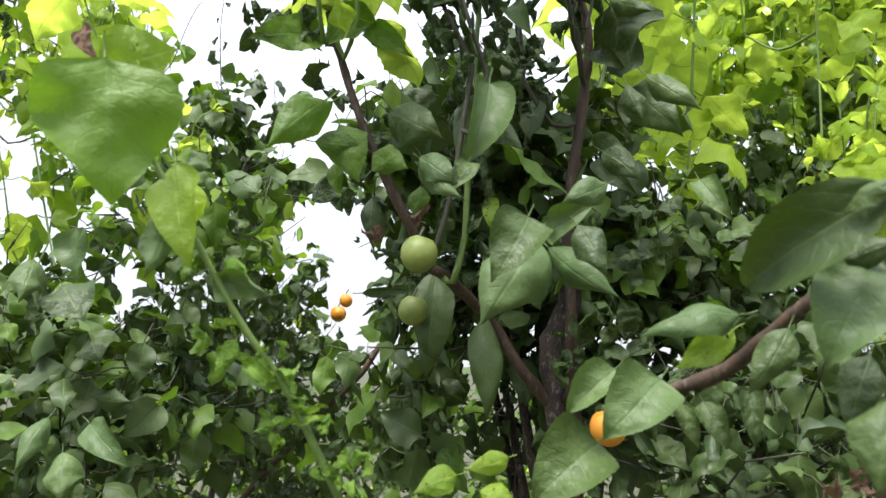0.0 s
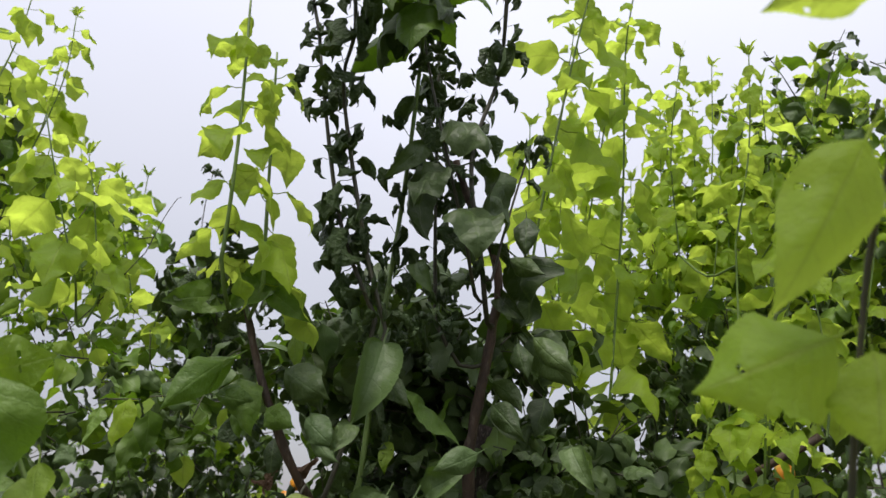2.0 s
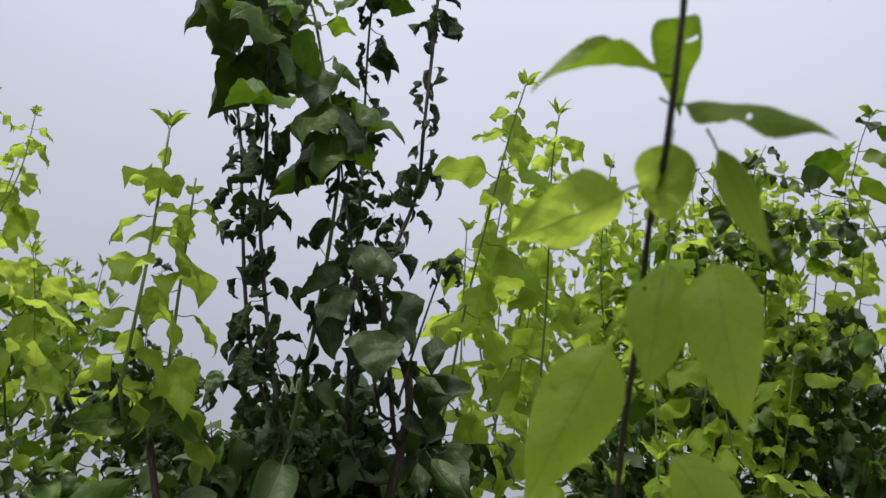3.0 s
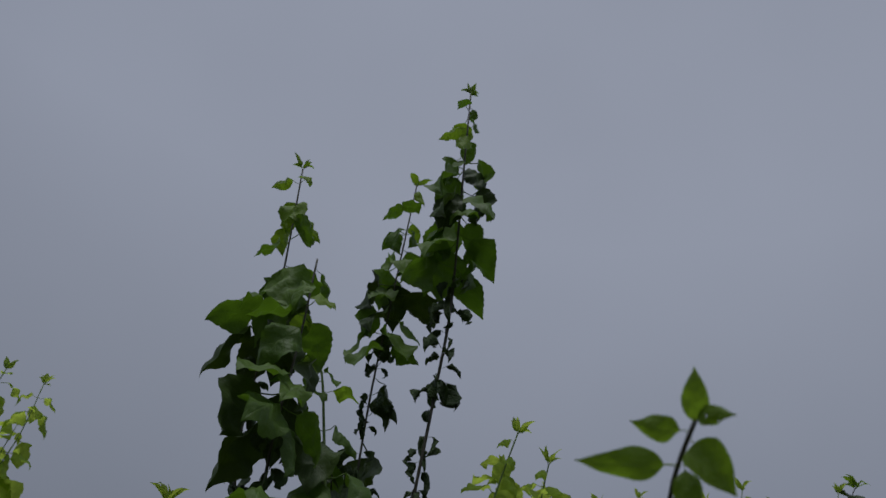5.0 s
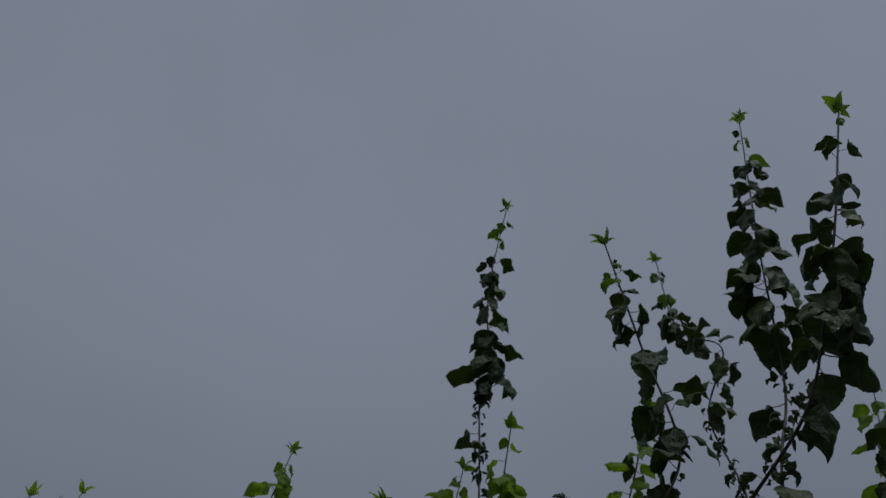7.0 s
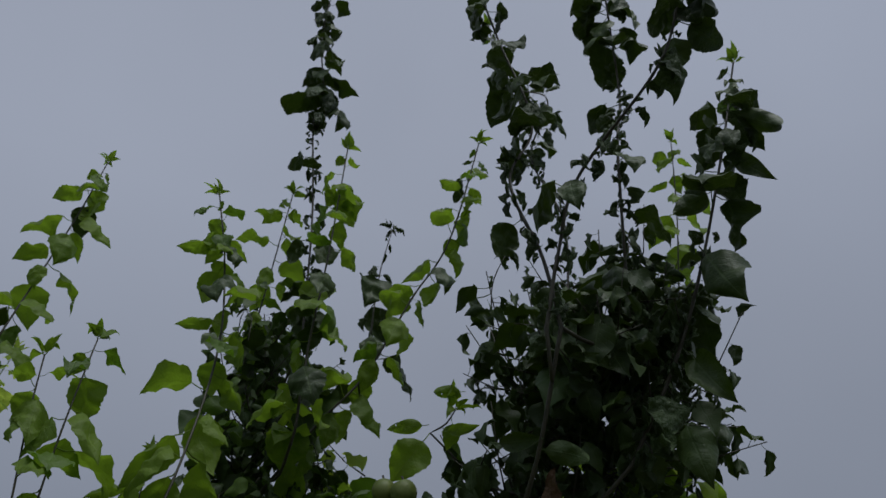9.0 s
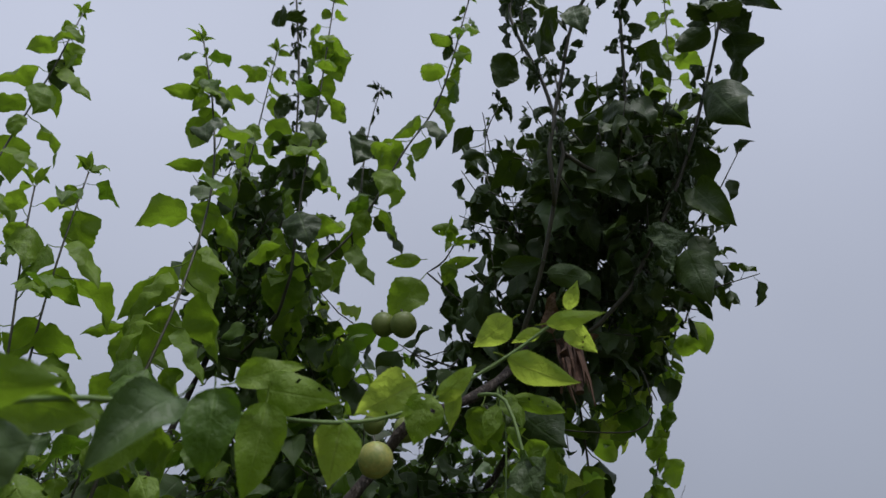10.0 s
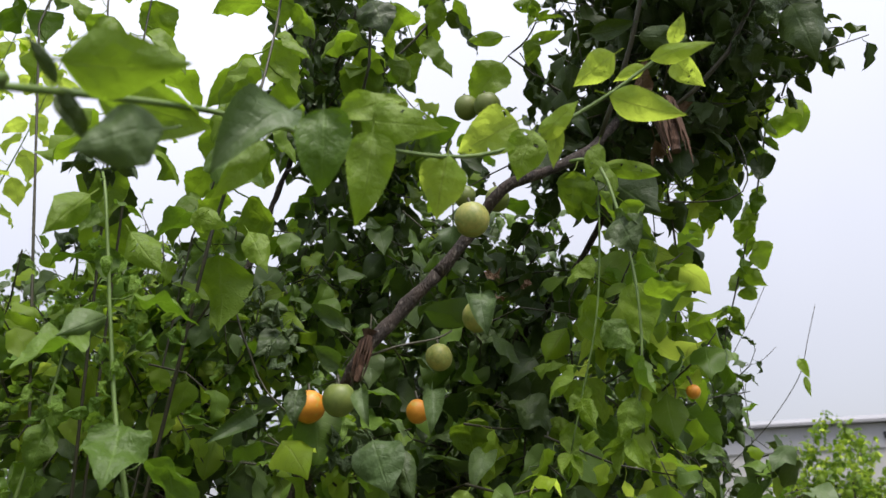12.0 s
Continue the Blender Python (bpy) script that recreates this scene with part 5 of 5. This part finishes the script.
hero_leaf(limb_b, "dark", (1.250, 0.588, 1.867), (1.209, 0.583, 1.829), (-0.19, -0.93, 0.32), 0.70)
hero_leaf(limb_b, "dark", (1.254, 0.585, 1.892), (1.211, 0.582, 1.889), (-0.09, 0.95, 0.31), 0.60)
hero_leaf(limb_b, "pale", (1.371, 0.611, 1.899), (1.320, 0.619, 1.930), (0.41, 0.78, 0.47), 0.50)
hero_leaf(limb_b, "dark", (1.513, 0.307, 2.064), (1.513, 0.251, 1.989), (-1.00, -0.05, 0.03), 0.90)
hero_leaf(limb_b, "dark", (1.489, 0.312, 2.050), (1.458, 0.331, 2.008), (-0.62, -0.78, 0.11), 0.90)
hero_leaf(limb_b, "fresh", (1.466, 0.290, 2.053), (1.473, 0.217, 2.022), (0.96, -0.03, 0.28), 0.35)
hero_leaf(limb_b, "pale", (1.423, 0.262, 1.965), (1.400, 0.213, 1.920), (-0.94, 0.27, 0.21), 0.50)
hero_leaf(limb_b, "fresh", (1.050, 0.573, 1.924), (1.063, 0.542, 1.877), (-0.77, -0.61, 0.19), 0.70)
hero_leaf(limb_b, "fresh", (1.027, 0.609, 1.964), (0.983, 0.608, 1.914), (-0.05, -1.00, 0.07), 0.60)
hero_leaf(limb_b, "pale", (1.060, 0.614, 1.854), (1.004, 0.598, 1.821), (0.18, -0.97, 0.15), 0.70)
hero_leaf(limb_b, "pale", (1.476, 0.480, 1.743), (1.443, 0.475, 1.692), (-0.63, -0.62, 0.46), 0.60)
hero_leaf(limb_b, "fresh", (1.124, 0.498, 1.926), (1.130, 0.467, 1.882), (-0.85, -0.47, 0.22), 0.55)
hero_leaf(limb_b, "fresh", (1.111, 0.570, 1.959), (1.126, 0.534, 1.936), (-0.93, -0.35, -0.07), 0.70)
hero_leaf(limb_b, "pale", (1.262, 0.643, 1.785), (1.196, 0.645, 1.748), (-0.13, -0.97, 0.20), 0.40)
hero_leaf(bare_twig, "fresh", (2.937, 0.422, 2.061), (2.940, 0.409, 2.003), (-0.99, -0.17, -0.01), 0.50)
hero_leaf(bare_twig, "fresh", (2.939, 0.416, 2.014), (2.939, 0.416, 1.953), (-0.98, -0.20, -0.00), 0.30)
hero_leaf(limb_b, "dark", (1.230, 0.539, 1.796), (1.219, 0.535, 1.753), (-0.74, -0.63, 0.24), 0.60)
hero_leaf(limb_b, "pale", (1.337, 0.451, 1.797), (1.316, 0.445, 1.746), (-0.57, -0.76, 0.31), 0.60)
hero_leaf(limb_b, "pale", (1.260, 0.480, 1.792), (1.253, 0.458, 1.751), (-0.91, -0.29, 0.31), 0.55)
hero_leaf(limb_a, "dark", (0.085, 0.640, 1.839), (0.055, 0.617, 1.775), (0.20, -0.95, 0.24), 0.80)
hero_leaf(limb_a, "pale", (0.164, 0.720, 1.885), (0.117, 0.701, 1.857), (0.32, -0.94, 0.11), 0.60)
hero_leaf(limb_a, "dark", (0.221, 0.796, 2.022), (0.266, 0.770, 1.963), (-0.39, -0.91, 0.10), 0.50)
hero_leaf(limb_a, "dark", (0.203, 0.818, 2.020), (0.211, 0.797, 1.968), (-0.19, -0.92, 0.34), 0.60)
hero_leaf(limb_a, "mid", (-0.102, 0.687, 1.963), (-0.155, 0.647, 1.912), (0.57, -0.82, 0.05), 0.50)
hero_leaf(limb_a, "dark", (-0.045, 0.722, 1.963), (0.008, 0.712, 1.923), (-0.14, -0.99, 0.08), 0.70)
hero_leaf(limb_a, "mid", (-0.066, 0.717, 2.046), (-0.018, 0.707, 2.005), (-0.17, -0.98, 0.04), 0.50)
hero_leaf(limb_a, "mid", (-0.083, 0.713, 2.058), (-0.107, 0.685, 2.017), (0.61, -0.78, 0.17), 0.80)
hero_leaf(limb_a, "pale", (-0.014, 0.708, 1.911), (0.027, 0.694, 1.876), (-0.17, -0.97, 0.17), 0.60)
hero_leaf(limb_a, "dark", (0.135, 0.871, 2.182), (0.138, 0.851, 2.119), (-0.04, -0.95, 0.30), 0.60)
hero_leaf(limb_a, "dark", (0.212, 0.867, 2.197), (0.217, 0.847, 2.131), (-0.16, -0.95, 0.28), 0.60)
hero_leaf(limb_a, "dark", (-0.014, 0.809, 2.148), (-0.015, 0.789, 2.095), (0.21, -0.91, 0.35), 0.80)
hero_leaf(limb_a, "dark", (0.191, 0.839, 2.131), (0.234, 0.815, 2.095), (-0.50, -0.86, -0.03), 0.60)
hero_leaf(limb_a, "dark", (0.175, 0.820, 1.946), (0.218, 0.797, 1.910), (-0.39, -0.91, 0.11), 0.60)
hero_leaf(limb_a, "mid", (-0.119, 0.723, 1.934), (-0.065, 0.718, 1.923), (-0.12, -0.99, -0.07), 0.60)
hero_leaf(limb_a, "pale", (0.077, 0.819, 2.116), (0.100, 0.800, 2.068), (-0.24, -0.94, 0.25), 0.70)
hero_leaf(limb_a, "dark", (0.053, 0.778, 1.968), (0.088, 0.760, 1.928), (-0.26, -0.95, 0.19), 0.50)
hero_leaf(limb_a, "dark", (0.032, 0.715, 1.908), (0.019, 0.693, 1.871), (0.33, -0.86, 0.40), 0.60)
hero_leaf(limb_a, "pale", (0.261, 0.761, 1.898), (0.279, 0.738, 1.846), (-0.31, -0.90, 0.30), 0.60)
hero_leaf(limb_a, "dark", (0.126, 0.641, 1.831), (0.154, 0.621, 1.784), (-0.19, -0.94, 0.30), 0.60)

# knots of crumpled leaves and torn wood
cluster(near_left, (-0.115, 0.525, 1.707), "lime", 5, 0.018)
cluster(near_left, (-0.092, 0.532, 1.701), "lime", 5, 0.018)
cluster(near_left, (-0.097, 0.530, 1.674), "lime", 5, 0.018)
cluster(near_left, (-0.067, 0.538, 1.676), "lime", 5, 0.018)
cluster(near_left, (-0.062, 0.539, 1.645), "lime", 5, 0.018)
cluster(near_left, (-0.045, 0.542, 1.634), "lime", 5, 0.018)
cluster(near_left, (-0.131, 0.519, 1.769), "lime", 5, 0.018)
cluster(near_left, (-0.137, 0.517, 1.736), "lime", 5, 0.018)
cluster(near_left, (-0.104, 0.528, 1.717), "lime", 5, 0.018)
cluster(limb_a, (-0.154, 0.690, 2.064), "curl", 6, 0.028)
cluster(limb_a, (-0.127, 0.700, 2.074), "curl", 6, 0.028)
cluster(limb_a, (-0.138, 0.696, 2.047), "curl", 6, 0.028)
cluster(limb_a, (-0.114, 0.704, 2.092), "curl", 6, 0.028)
cluster(limb_a, (-0.168, 0.685, 2.046), "curl", 6, 0.028)
cluster(limb_a, (0.111, 0.871, 2.389), "curl", 6, 0.028)
cluster(limb_a, (0.089, 0.870, 2.349), "curl", 6, 0.028)
cluster(limb_a, (0.131, 0.871, 2.380), "curl", 6, 0.028)
cluster(limb_a, (0.106, 0.871, 2.303), "curl", 6, 0.028)
cluster(limb_a, (0.136, 0.871, 2.329), "curl", 6, 0.028)
cluster(limb_a, (0.118, 0.871, 2.270), "curl", 6, 0.028)
cluster(limb_a, (0.087, 0.870, 2.406), "curl", 6, 0.028)
cluster(limb_a, (0.192, 0.901, 1.772), "dark", 5, 0.036)
cluster(limb_a, (0.169, 0.904, 1.746), "dark", 5, 0.036)
cluster(limb_a, (0.207, 0.898, 1.756), "dark", 5, 0.036)
cluster(limb_a, (0.127, 0.908, 1.734), "dark", 5, 0.036)
cluster(limb_a, (0.162, 0.905, 1.708), "dark", 5, 0.036)
cluster(limb_a, (0.236, 0.893, 1.843), "dark", 5, 0.036)
cluster(limb_a, (0.249, 0.890, 1.875), "dark", 5, 0.036)
cluster(limb_a, (-0.054, 0.804, 1.815), "curl", 5, 0.030)
cluster(limb_a, (-0.097, 0.797, 1.906), "curl", 5, 0.030)
cluster(limb_a, (-0.111, 0.794, 2.019), "curl", 5, 0.030)
cluster(limb_a, (-0.135, 0.789, 2.057), "curl", 5, 0.030)
cluster(limb_a, (-0.050, 0.804, 1.970), "curl", 5, 0.030)
cluster(limb_a, (0.112, 0.809, 2.045), "curl", 5, 0.030)
cluster(limb_a, (0.124, 0.808, 2.058), "curl", 5, 0.030)
cluster(limb_a, (0.074, 0.811, 1.995), "curl", 5, 0.030)
cluster(limb_b, (1.417, 0.405, 1.921), "dry", 2, 0.020)
cluster(limb_b, (1.422, 0.397, 1.910), "dry", 2, 0.020)
cluster(limb_b, (1.288, 0.538, 1.744), "curl", 5, 0.030)
cluster(limb_b, (1.280, 0.546, 1.727), "curl", 5, 0.030)
cluster(limb_b, (1.304, 0.521, 1.738), "curl", 5, 0.030)
cluster(limb_b, (1.235, 0.588, 1.851), "curl", 5, 0.030)
cluster(limb_b, (1.252, 0.573, 1.883), "curl", 5, 0.030)
cluster(limb_b, (1.229, 0.593, 1.883), "curl", 5, 0.030)
cluster(limb_b, (1.108, 0.690, 1.763), "lime", 6, 0.028)
cluster(limb_b, (1.104, 0.692, 1.935), "lime", 6, 0.028)
cluster(limb_b, (1.067, 0.712, 1.882), "lime", 6, 0.028)
cluster(limb_b, (1.121, 0.682, 1.903), "lime", 6, 0.028)
cluster(limb_b, (1.122, 0.682, 1.837), "lime", 6, 0.028)
cluster(limb_b, (1.082, 0.704, 1.887), "lime", 6, 0.028)
cluster(limb_b, (1.054, 0.718, 1.793), "lime", 6, 0.028)
cluster(limb_b, (1.170, 0.651, 1.882), "lime", 6, 0.028)
cluster(limb_d, (0.289, 0.565, 1.628), "dry", 4, 0.026)
cluster(limb_d, (0.305, 0.558, 1.625), "dry", 4, 0.026)
cluster(limb_d, (0.331, 0.847, 1.810), "dry", 2, 0.040)
cluster(limb_a, (-0.048, 0.764, 1.865), "dry", 3, 0.030)
cluster(limb_b, (1.554, 0.256, 2.138), "dry", 3, 0.050)
cluster(limb_c, (-0.452, 1.189, 1.743), "curl", 6, 0.045)
cluster(limb_c, (-0.428, 1.199, 1.726), "curl", 6, 0.045)
cluster(limb_c, (-0.480, 1.176, 1.713), "curl", 6, 0.045)
cluster(limb_c, (-0.396, 1.211, 1.726), "curl", 6, 0.045)
cluster(limb_c, (-0.356, 1.225, 1.753), "curl", 6, 0.045)
cluster(limb_c, (-0.441, 1.193, 1.673), "curl", 6, 0.045)
cluster(limb_c, (-0.409, 1.206, 1.656), "curl", 6, 0.045)
torn_stub(tree_b, (1.288, 0.494, 1.860), (1.278, 0.505, 1.806), 0.0080)
torn_stub(tree_b, (1.446, 0.201, 2.097), (1.439, 0.192, 2.030), 0.0130)

# apricots
apricot("greenshade", (-0.015, 0.718, 1.820), 0.036, "small hard green apricot among leaves, coloured as in their shade")
apricot("greenshade", (-0.040, 0.906, 1.781), 0.036, "small hard green apricot among leaves, coloured as in their shade")
apricot("orange", (-0.272, 1.619, 1.830), 0.034, "ripe orange apricot hanging among green leaves")
apricot("orange", (-0.264, 1.661, 1.862), 0.030, "ripe orange apricot hanging among green leaves")
apricot("orange", (0.152, 0.684, 1.662), 0.032, "ripe orange apricot hanging among green leaves")
apricot("green", (1.300, 0.365, 1.956), 0.037, "unripe pale green apricot hanging on its branch")
apricot("greenshade", (1.506, 0.468, 2.219), 0.039, "small hard green apricot among leaves, coloured as in their shade")
apricot("greenshade", (1.506, 0.503, 2.229), 0.037, "small hard green apricot among leaves, coloured as in their shade")
apricot("greenshade", (1.259, 0.510, 1.786), 0.035, "small hard green apricot among leaves, coloured as in their shade")
apricot("orange", (1.266, 0.560, 1.785), 0.035, "ripe orange apricot hanging among green leaves")
apricot("orange", (1.359, 0.488, 1.781), 0.027, "ripe orange apricot hanging among green leaves")
apricot("green", (1.374, 0.468, 1.840), 0.031, "unripe pale green apricot hanging on its branch")
apricot("orange", (1.585, 0.260, 1.799), 0.017, "ripe orange apricot hanging among green leaves")
apricot("greenshade", (1.412, 0.449, 2.043), 0.028, "small hard green apricot among leaves, coloured as in their shade")
apricot("greenshade", (1.400, 0.395, 2.020), 0.030, "small hard green apricot among leaves, coloured as in their shade")
apricot("orange", (0.618, 1.180, 1.905), 0.032, "ripe orange apricot hanging among green leaves")
apricot("greenshade", (1.464, 0.317, 2.026), 0.038, "small hard green apricot among leaves, coloured as in their shade")
apricot("green", (1.384, 0.420, 1.880), 0.036, "unripe pale green apricot hanging on its branch")

# leafy crowns
foliage(tree_c, "dark", (-0.608, 1.168, 1.674), (0.29, 0.30, 0.20), 0.06, 910)
foliage(tree_c, "deep_shade", (-0.500, 1.704, 1.720), (0.29, 0.30, 0.24), 0.06, 650)
foliage(tree_c, "dark", (-0.286, 1.860, 1.548), (0.31, 0.30, 0.19), 0.06, 546)
foliage(tree_c, "dark", (-0.559, 1.790, 2.152), (0.10, 0.20, 0.26), 0.06, 182)
foliage(tree_c, "dark", (-0.779, 1.357, 1.810), (0.16, 0.25, 0.13), 0.06, 286)
foliage(tree_c, "mid", (-0.504, 1.912, 1.961), (0.13, 0.20, 0.21), 0.06, 208)
foliage(tree_a, "dark", (0.044, 1.191, 1.890), (0.15, 0.13, 0.14), 0.06, 338)
foliage(tree_a, "dark", (0.052, 1.074, 2.051), (0.21, 0.14, 0.12), 0.05, 598)
foliage(tree_a, "deep_shade", (0.172, 1.205, 1.724), (0.19, 0.14, 0.17), 0.06, 520)
foliage(tree_a, "dark", (0.309, 1.215, 1.890), (0.15, 0.15, 0.10), 0.06, 312)
foliage(tree_a, "dark", (-0.067, 1.084, 1.723), (0.07, 0.20, 0.16), 0.06, 195)
foliage(tree_d, "dark", (0.599, 1.495, 2.062), (0.19, 0.20, 0.13), 0.06, 169)
foliage(tree_d, "lemon", (0.522, 1.780, 2.369), (0.21, 0.25, 0.21), 0.07, 91)
foliage(tree_d, "lemon", (0.825, 1.689, 2.403), (0.24, 0.25, 0.20), 0.07, 91)
foliage(tree_d, "deep_shade", (0.355, 0.945, 1.642), (0.20, 0.25, 0.12), 0.06, 676)
foliage(tree_d, "mid", (0.870, 1.683, 2.172), (0.42, 0.30, 0.23), 0.05, 585)
foliage(tree_d, "lemon", (0.855, 1.896, 2.565), (0.50, 0.30, 0.18), 0.05, 221)
foliage(tree_d, "dark", (0.967, 1.432, 2.270), (0.19, 0.20, 0.20), 0.05, 338)
foliage(tree_d, "lemon", (0.575, 1.818, 2.419), (0.35, 0.30, 0.20), 0.06, 117)
foliage(tree_b, "deep_shade", (1.707, 0.236, 2.386), (0.20, 0.22, 0.21), -1.02, 1235)
foliage(tree_b, "deep_shade", (1.733, 0.144, 2.523), (0.12, 0.15, 0.12), -1.02, 312)
foliage(tree_b, "dark", (1.674, 0.633, 1.939), (0.21, 0.22, 0.24), -0.93, 728)
foliage(tree_b, "mid", (1.384, 1.108, 1.877), (0.34, 0.30, 0.23), -0.93, 1053, size=0.046)
foliage(tree_b, "light", (1.280, 0.994, 1.895), (0.25, 0.25, 0.13), -0.93, 432, size=0.046)
foliage(tree_b, "dark", (1.621, 0.889, 2.487), (0.14, 0.18, 0.28), -1.02, 546)
foliage(tree_b, "mid", (1.764, 0.808, 2.317), (0.11, 0.20, 0.13), -1.02, 195)
foliage(tree_b, "light", (1.648, 0.372, 1.860), (0.09, 0.16, 0.18), -0.93, 190)
foliage(tree_b, "dark", (1.975, 0.499, 1.877), (0.14, 0.16, 0.20), -0.93, 156)
foliage(tree_e, "dark", (2.487, 0.557, 1.904), (0.13, 0.20, 0.19), -0.93, 260)
foliage(tree_b, "dark", (1.526, 0.662, 1.724), (0.38, 0.25, 0.12), -0.93, 546)
foliage(tree_b, "light", (1.459, 0.587, 1.731), (0.29, 0.20, 0.09), -0.93, 130)
foliage(tree_b, "light", (1.895, 0.270, 2.261), (0.07, 0.15, 0.14), -0.93, 143)
foliage(tree_e, "mid", (2.163, 0.567, 1.724), (0.28, 0.25, 0.15), -0.93, 390)
foliage(tree_f, "mid", (-1.266, 2.906, 1.434), (1.02, 0.50, 0.36), 0.06, 1330, size=0.062)
foliage(tree_g, "mid", (-0.206, 3.180, 1.391), (0.79, 0.50, 0.38), 0.06, 855, size=0.062)
foliage(tree_g, "dark", (0.844, 2.677, 1.482), (0.93, 0.50, 0.37), 0.06, 1140, size=0.062)
foliage(tree_f, "mid", (2.343, 2.921, 1.944), (1.09, 0.50, 0.33), -0.93, 1140, size=0.062)
foliage(tree_h, "mid", (3.106, 1.725, 1.828), (0.94, 0.50, 0.36), -0.93, 950, size=0.062)
foliage(tree_c, "light", (-0.716, 1.512, 2.183), (0.21, 0.30, 0.25), 0.07, 221)
foliage(tree_c, "light", (-0.831, 1.557, 2.377), (0.20, 0.25, 0.16), 0.07, 156)
foliage(tree_c, "mid", (-0.435, 1.212, 1.970), (0.19, 0.25, 0.10), 0.07, 195)
foliage(tree_d, "dark", (0.575, 1.353, 1.883), (0.28, 0.25, 0.13), 0.07, 494)
foliage(tree_d, "mid", (1.034, 1.954, 2.472), (0.30, 0.25, 0.23), 0.07, 208)
foliage(tree_c, "dark", (-0.477, 1.616, 2.163), (0.14, 0.20, 0.21), 0.07, 260)
foliage(tree_b, "mid", (1.506, 1.024, 2.036), (0.25, 0.22, 0.14), -0.93, 666, size=0.046)
foliage(tree_b, "dark", (1.702, 0.916, 2.132), (0.16, 0.20, 0.14), -0.93, 286)
foliage(tree_b, "deep_shade", (1.660, 0.355, 2.197), (0.17, 0.20, 0.09), -1.02, 312)
foliage(tree_d, "mid", (0.915, 1.515, 2.675), (0.28, 0.25, 0.12), 0.06, 208)
foliage(tree_h, "dark", (2.063, 2.157, 2.187), (0.75, 0.40, 0.36), -0.93, 950, size=0.062)
foliage(tree_h, "dark", (2.709, 1.244, 2.143), (0.58, 0.35, 0.49), -0.93, 1710, size=0.062)
foliage(tree_a, "dark", (0.232, 1.117, 1.867), (0.17, 0.15, 0.09), 0.07, 429)
foliage(tree_a, "deep_shade", (0.003, 1.265, 1.979), (0.17, 0.13, 0.17), 0.07, 338)
foliage(tree_d, "dark", (0.632, 1.545, 2.038), (0.23, 0.20, 0.13), 0.07, 260)

# ---- a long low building in the distance ----
HALL = pose(27.26, 4.72, 0.0, rz=-66.07)


def box(name, a, b, mat, parent, label="", edge=0.01):
    bm = bmesh.new()
    bmesh.ops.create_cube(bm, size=1.0)
    for q in bm.verts:
        q.co = Vector([(a[i] + b[i]) / 2 + q.co[i] * (b[i] - a[i]) for i in range(3)])
    bmesh.ops.bevel(bm, geom=list(bm.edges), offset=edge, segments=1, affect="EDGES")
    bm.transform(HALL)
    return part(name, bm, mat, parent, label)


hall = thing("farm_hall", (27.26, 4.72, 0.0), "long low hall with pale walls, shaded grey along the top, and a pale flat roof", "building")
RIDGE, EAVE, BAND = 4.87, 4.26, 3.50
box("wall", (-12.0, 0.0, -0.2), (26.0, 7.0, BAND), PLASTER, hall, "pale plastered wall")
# shade on the upper wall, drawn as a grey band of its own
box("shaded_band", (-12.05, -0.06, BAND), (26.05, 7.06, EAVE), WALL_SHADE, hall, "upper wall, its shade put in as a grey band", 0.02)
bm = bmesh.new()
sec = [(-0.16, EAVE), (3.5, RIDGE - 0.12), (7.45, EAVE), (7.45, EAVE + 0.1), (3.5, RIDGE), (-0.16, EAVE + 0.1)]
ends = [[bm.verts.new((x, y, z)) for y, z in sec] for x in (-12.5, 26.5)]
for i in range(6):
    bm.faces.new((ends[0][i], ends[0][(i + 1) % 6], ends[1][(i + 1) % 6], ends[1][i]))
bm.faces.new(ends[0][::-1])
bm.faces.new(ends[1])
bmesh.ops.recalc_face_normals(bm, faces=bm.faces)
bm.transform(HALL)
part("roof", bm, ROOF, hall, "pale grey sheet roof")
box("gutter", (-12.5, -0.29, EAVE + 0.0), (26.5, -0.17, EAVE + 0.1), ROOF, hall)
for x in (1.13, 1.42):
    box("vent", (x, -0.12, 3.78), (x + 0.18, -0.05, 3.97), GLASS, hall, "dark vent opening")


# ---- shrubs and trees farther off ----
def bush(place, height, spread, style, label, count, size):
    b = thing("shrub", place, label, "shrub")
    for i in range(5):
        a = i * 1.26
        foot = Vector(place) + Vector((0.04 * math.cos(a), 0.04 * math.sin(a), -0.05))
        limb(b, 0.02, 0.006, [foot, foot + Vector((spread * 0.25 * math.cos(a), spread * 0.25 * math.sin(a), height * 0.4)), foot + Vector((spread * 0.5 * math.cos(a), spread * 0.5 * math.sin(a), height * 0.8))])
    for i in range(6):
        a = i * 1.05 + 0.4
        c = Vector(place) + Vector((spread * 0.45 * math.cos(a), spread * 0.45 * math.sin(a), height * random.uniform(0.55, 0.74)))
        foliage(b, style, c, (spread * 0.4, spread * 0.4, height * 0.26), 0.0, count // 6, 2, size)


bush((6.52, 1.12, 0.0), 2.40, 0.50, "light", "bright green leafy shrub below the hall", 6000, 0.050)
bush((5.7, 0.74, 0.0), 1.86, 0.5, "light", "bright green leafy shrub below the hall", 3600, 0.045)
bush((4.2, 8.3, 0.0), 4.9, 1.5, "mid", "tall grey-green shrub far behind the orchard", 1400, 0.11)
bush((-3.0, 7.5, 0.0), 2.8, 1.6, "mid", "green shrub far behind the orchard", 900, 0.11)
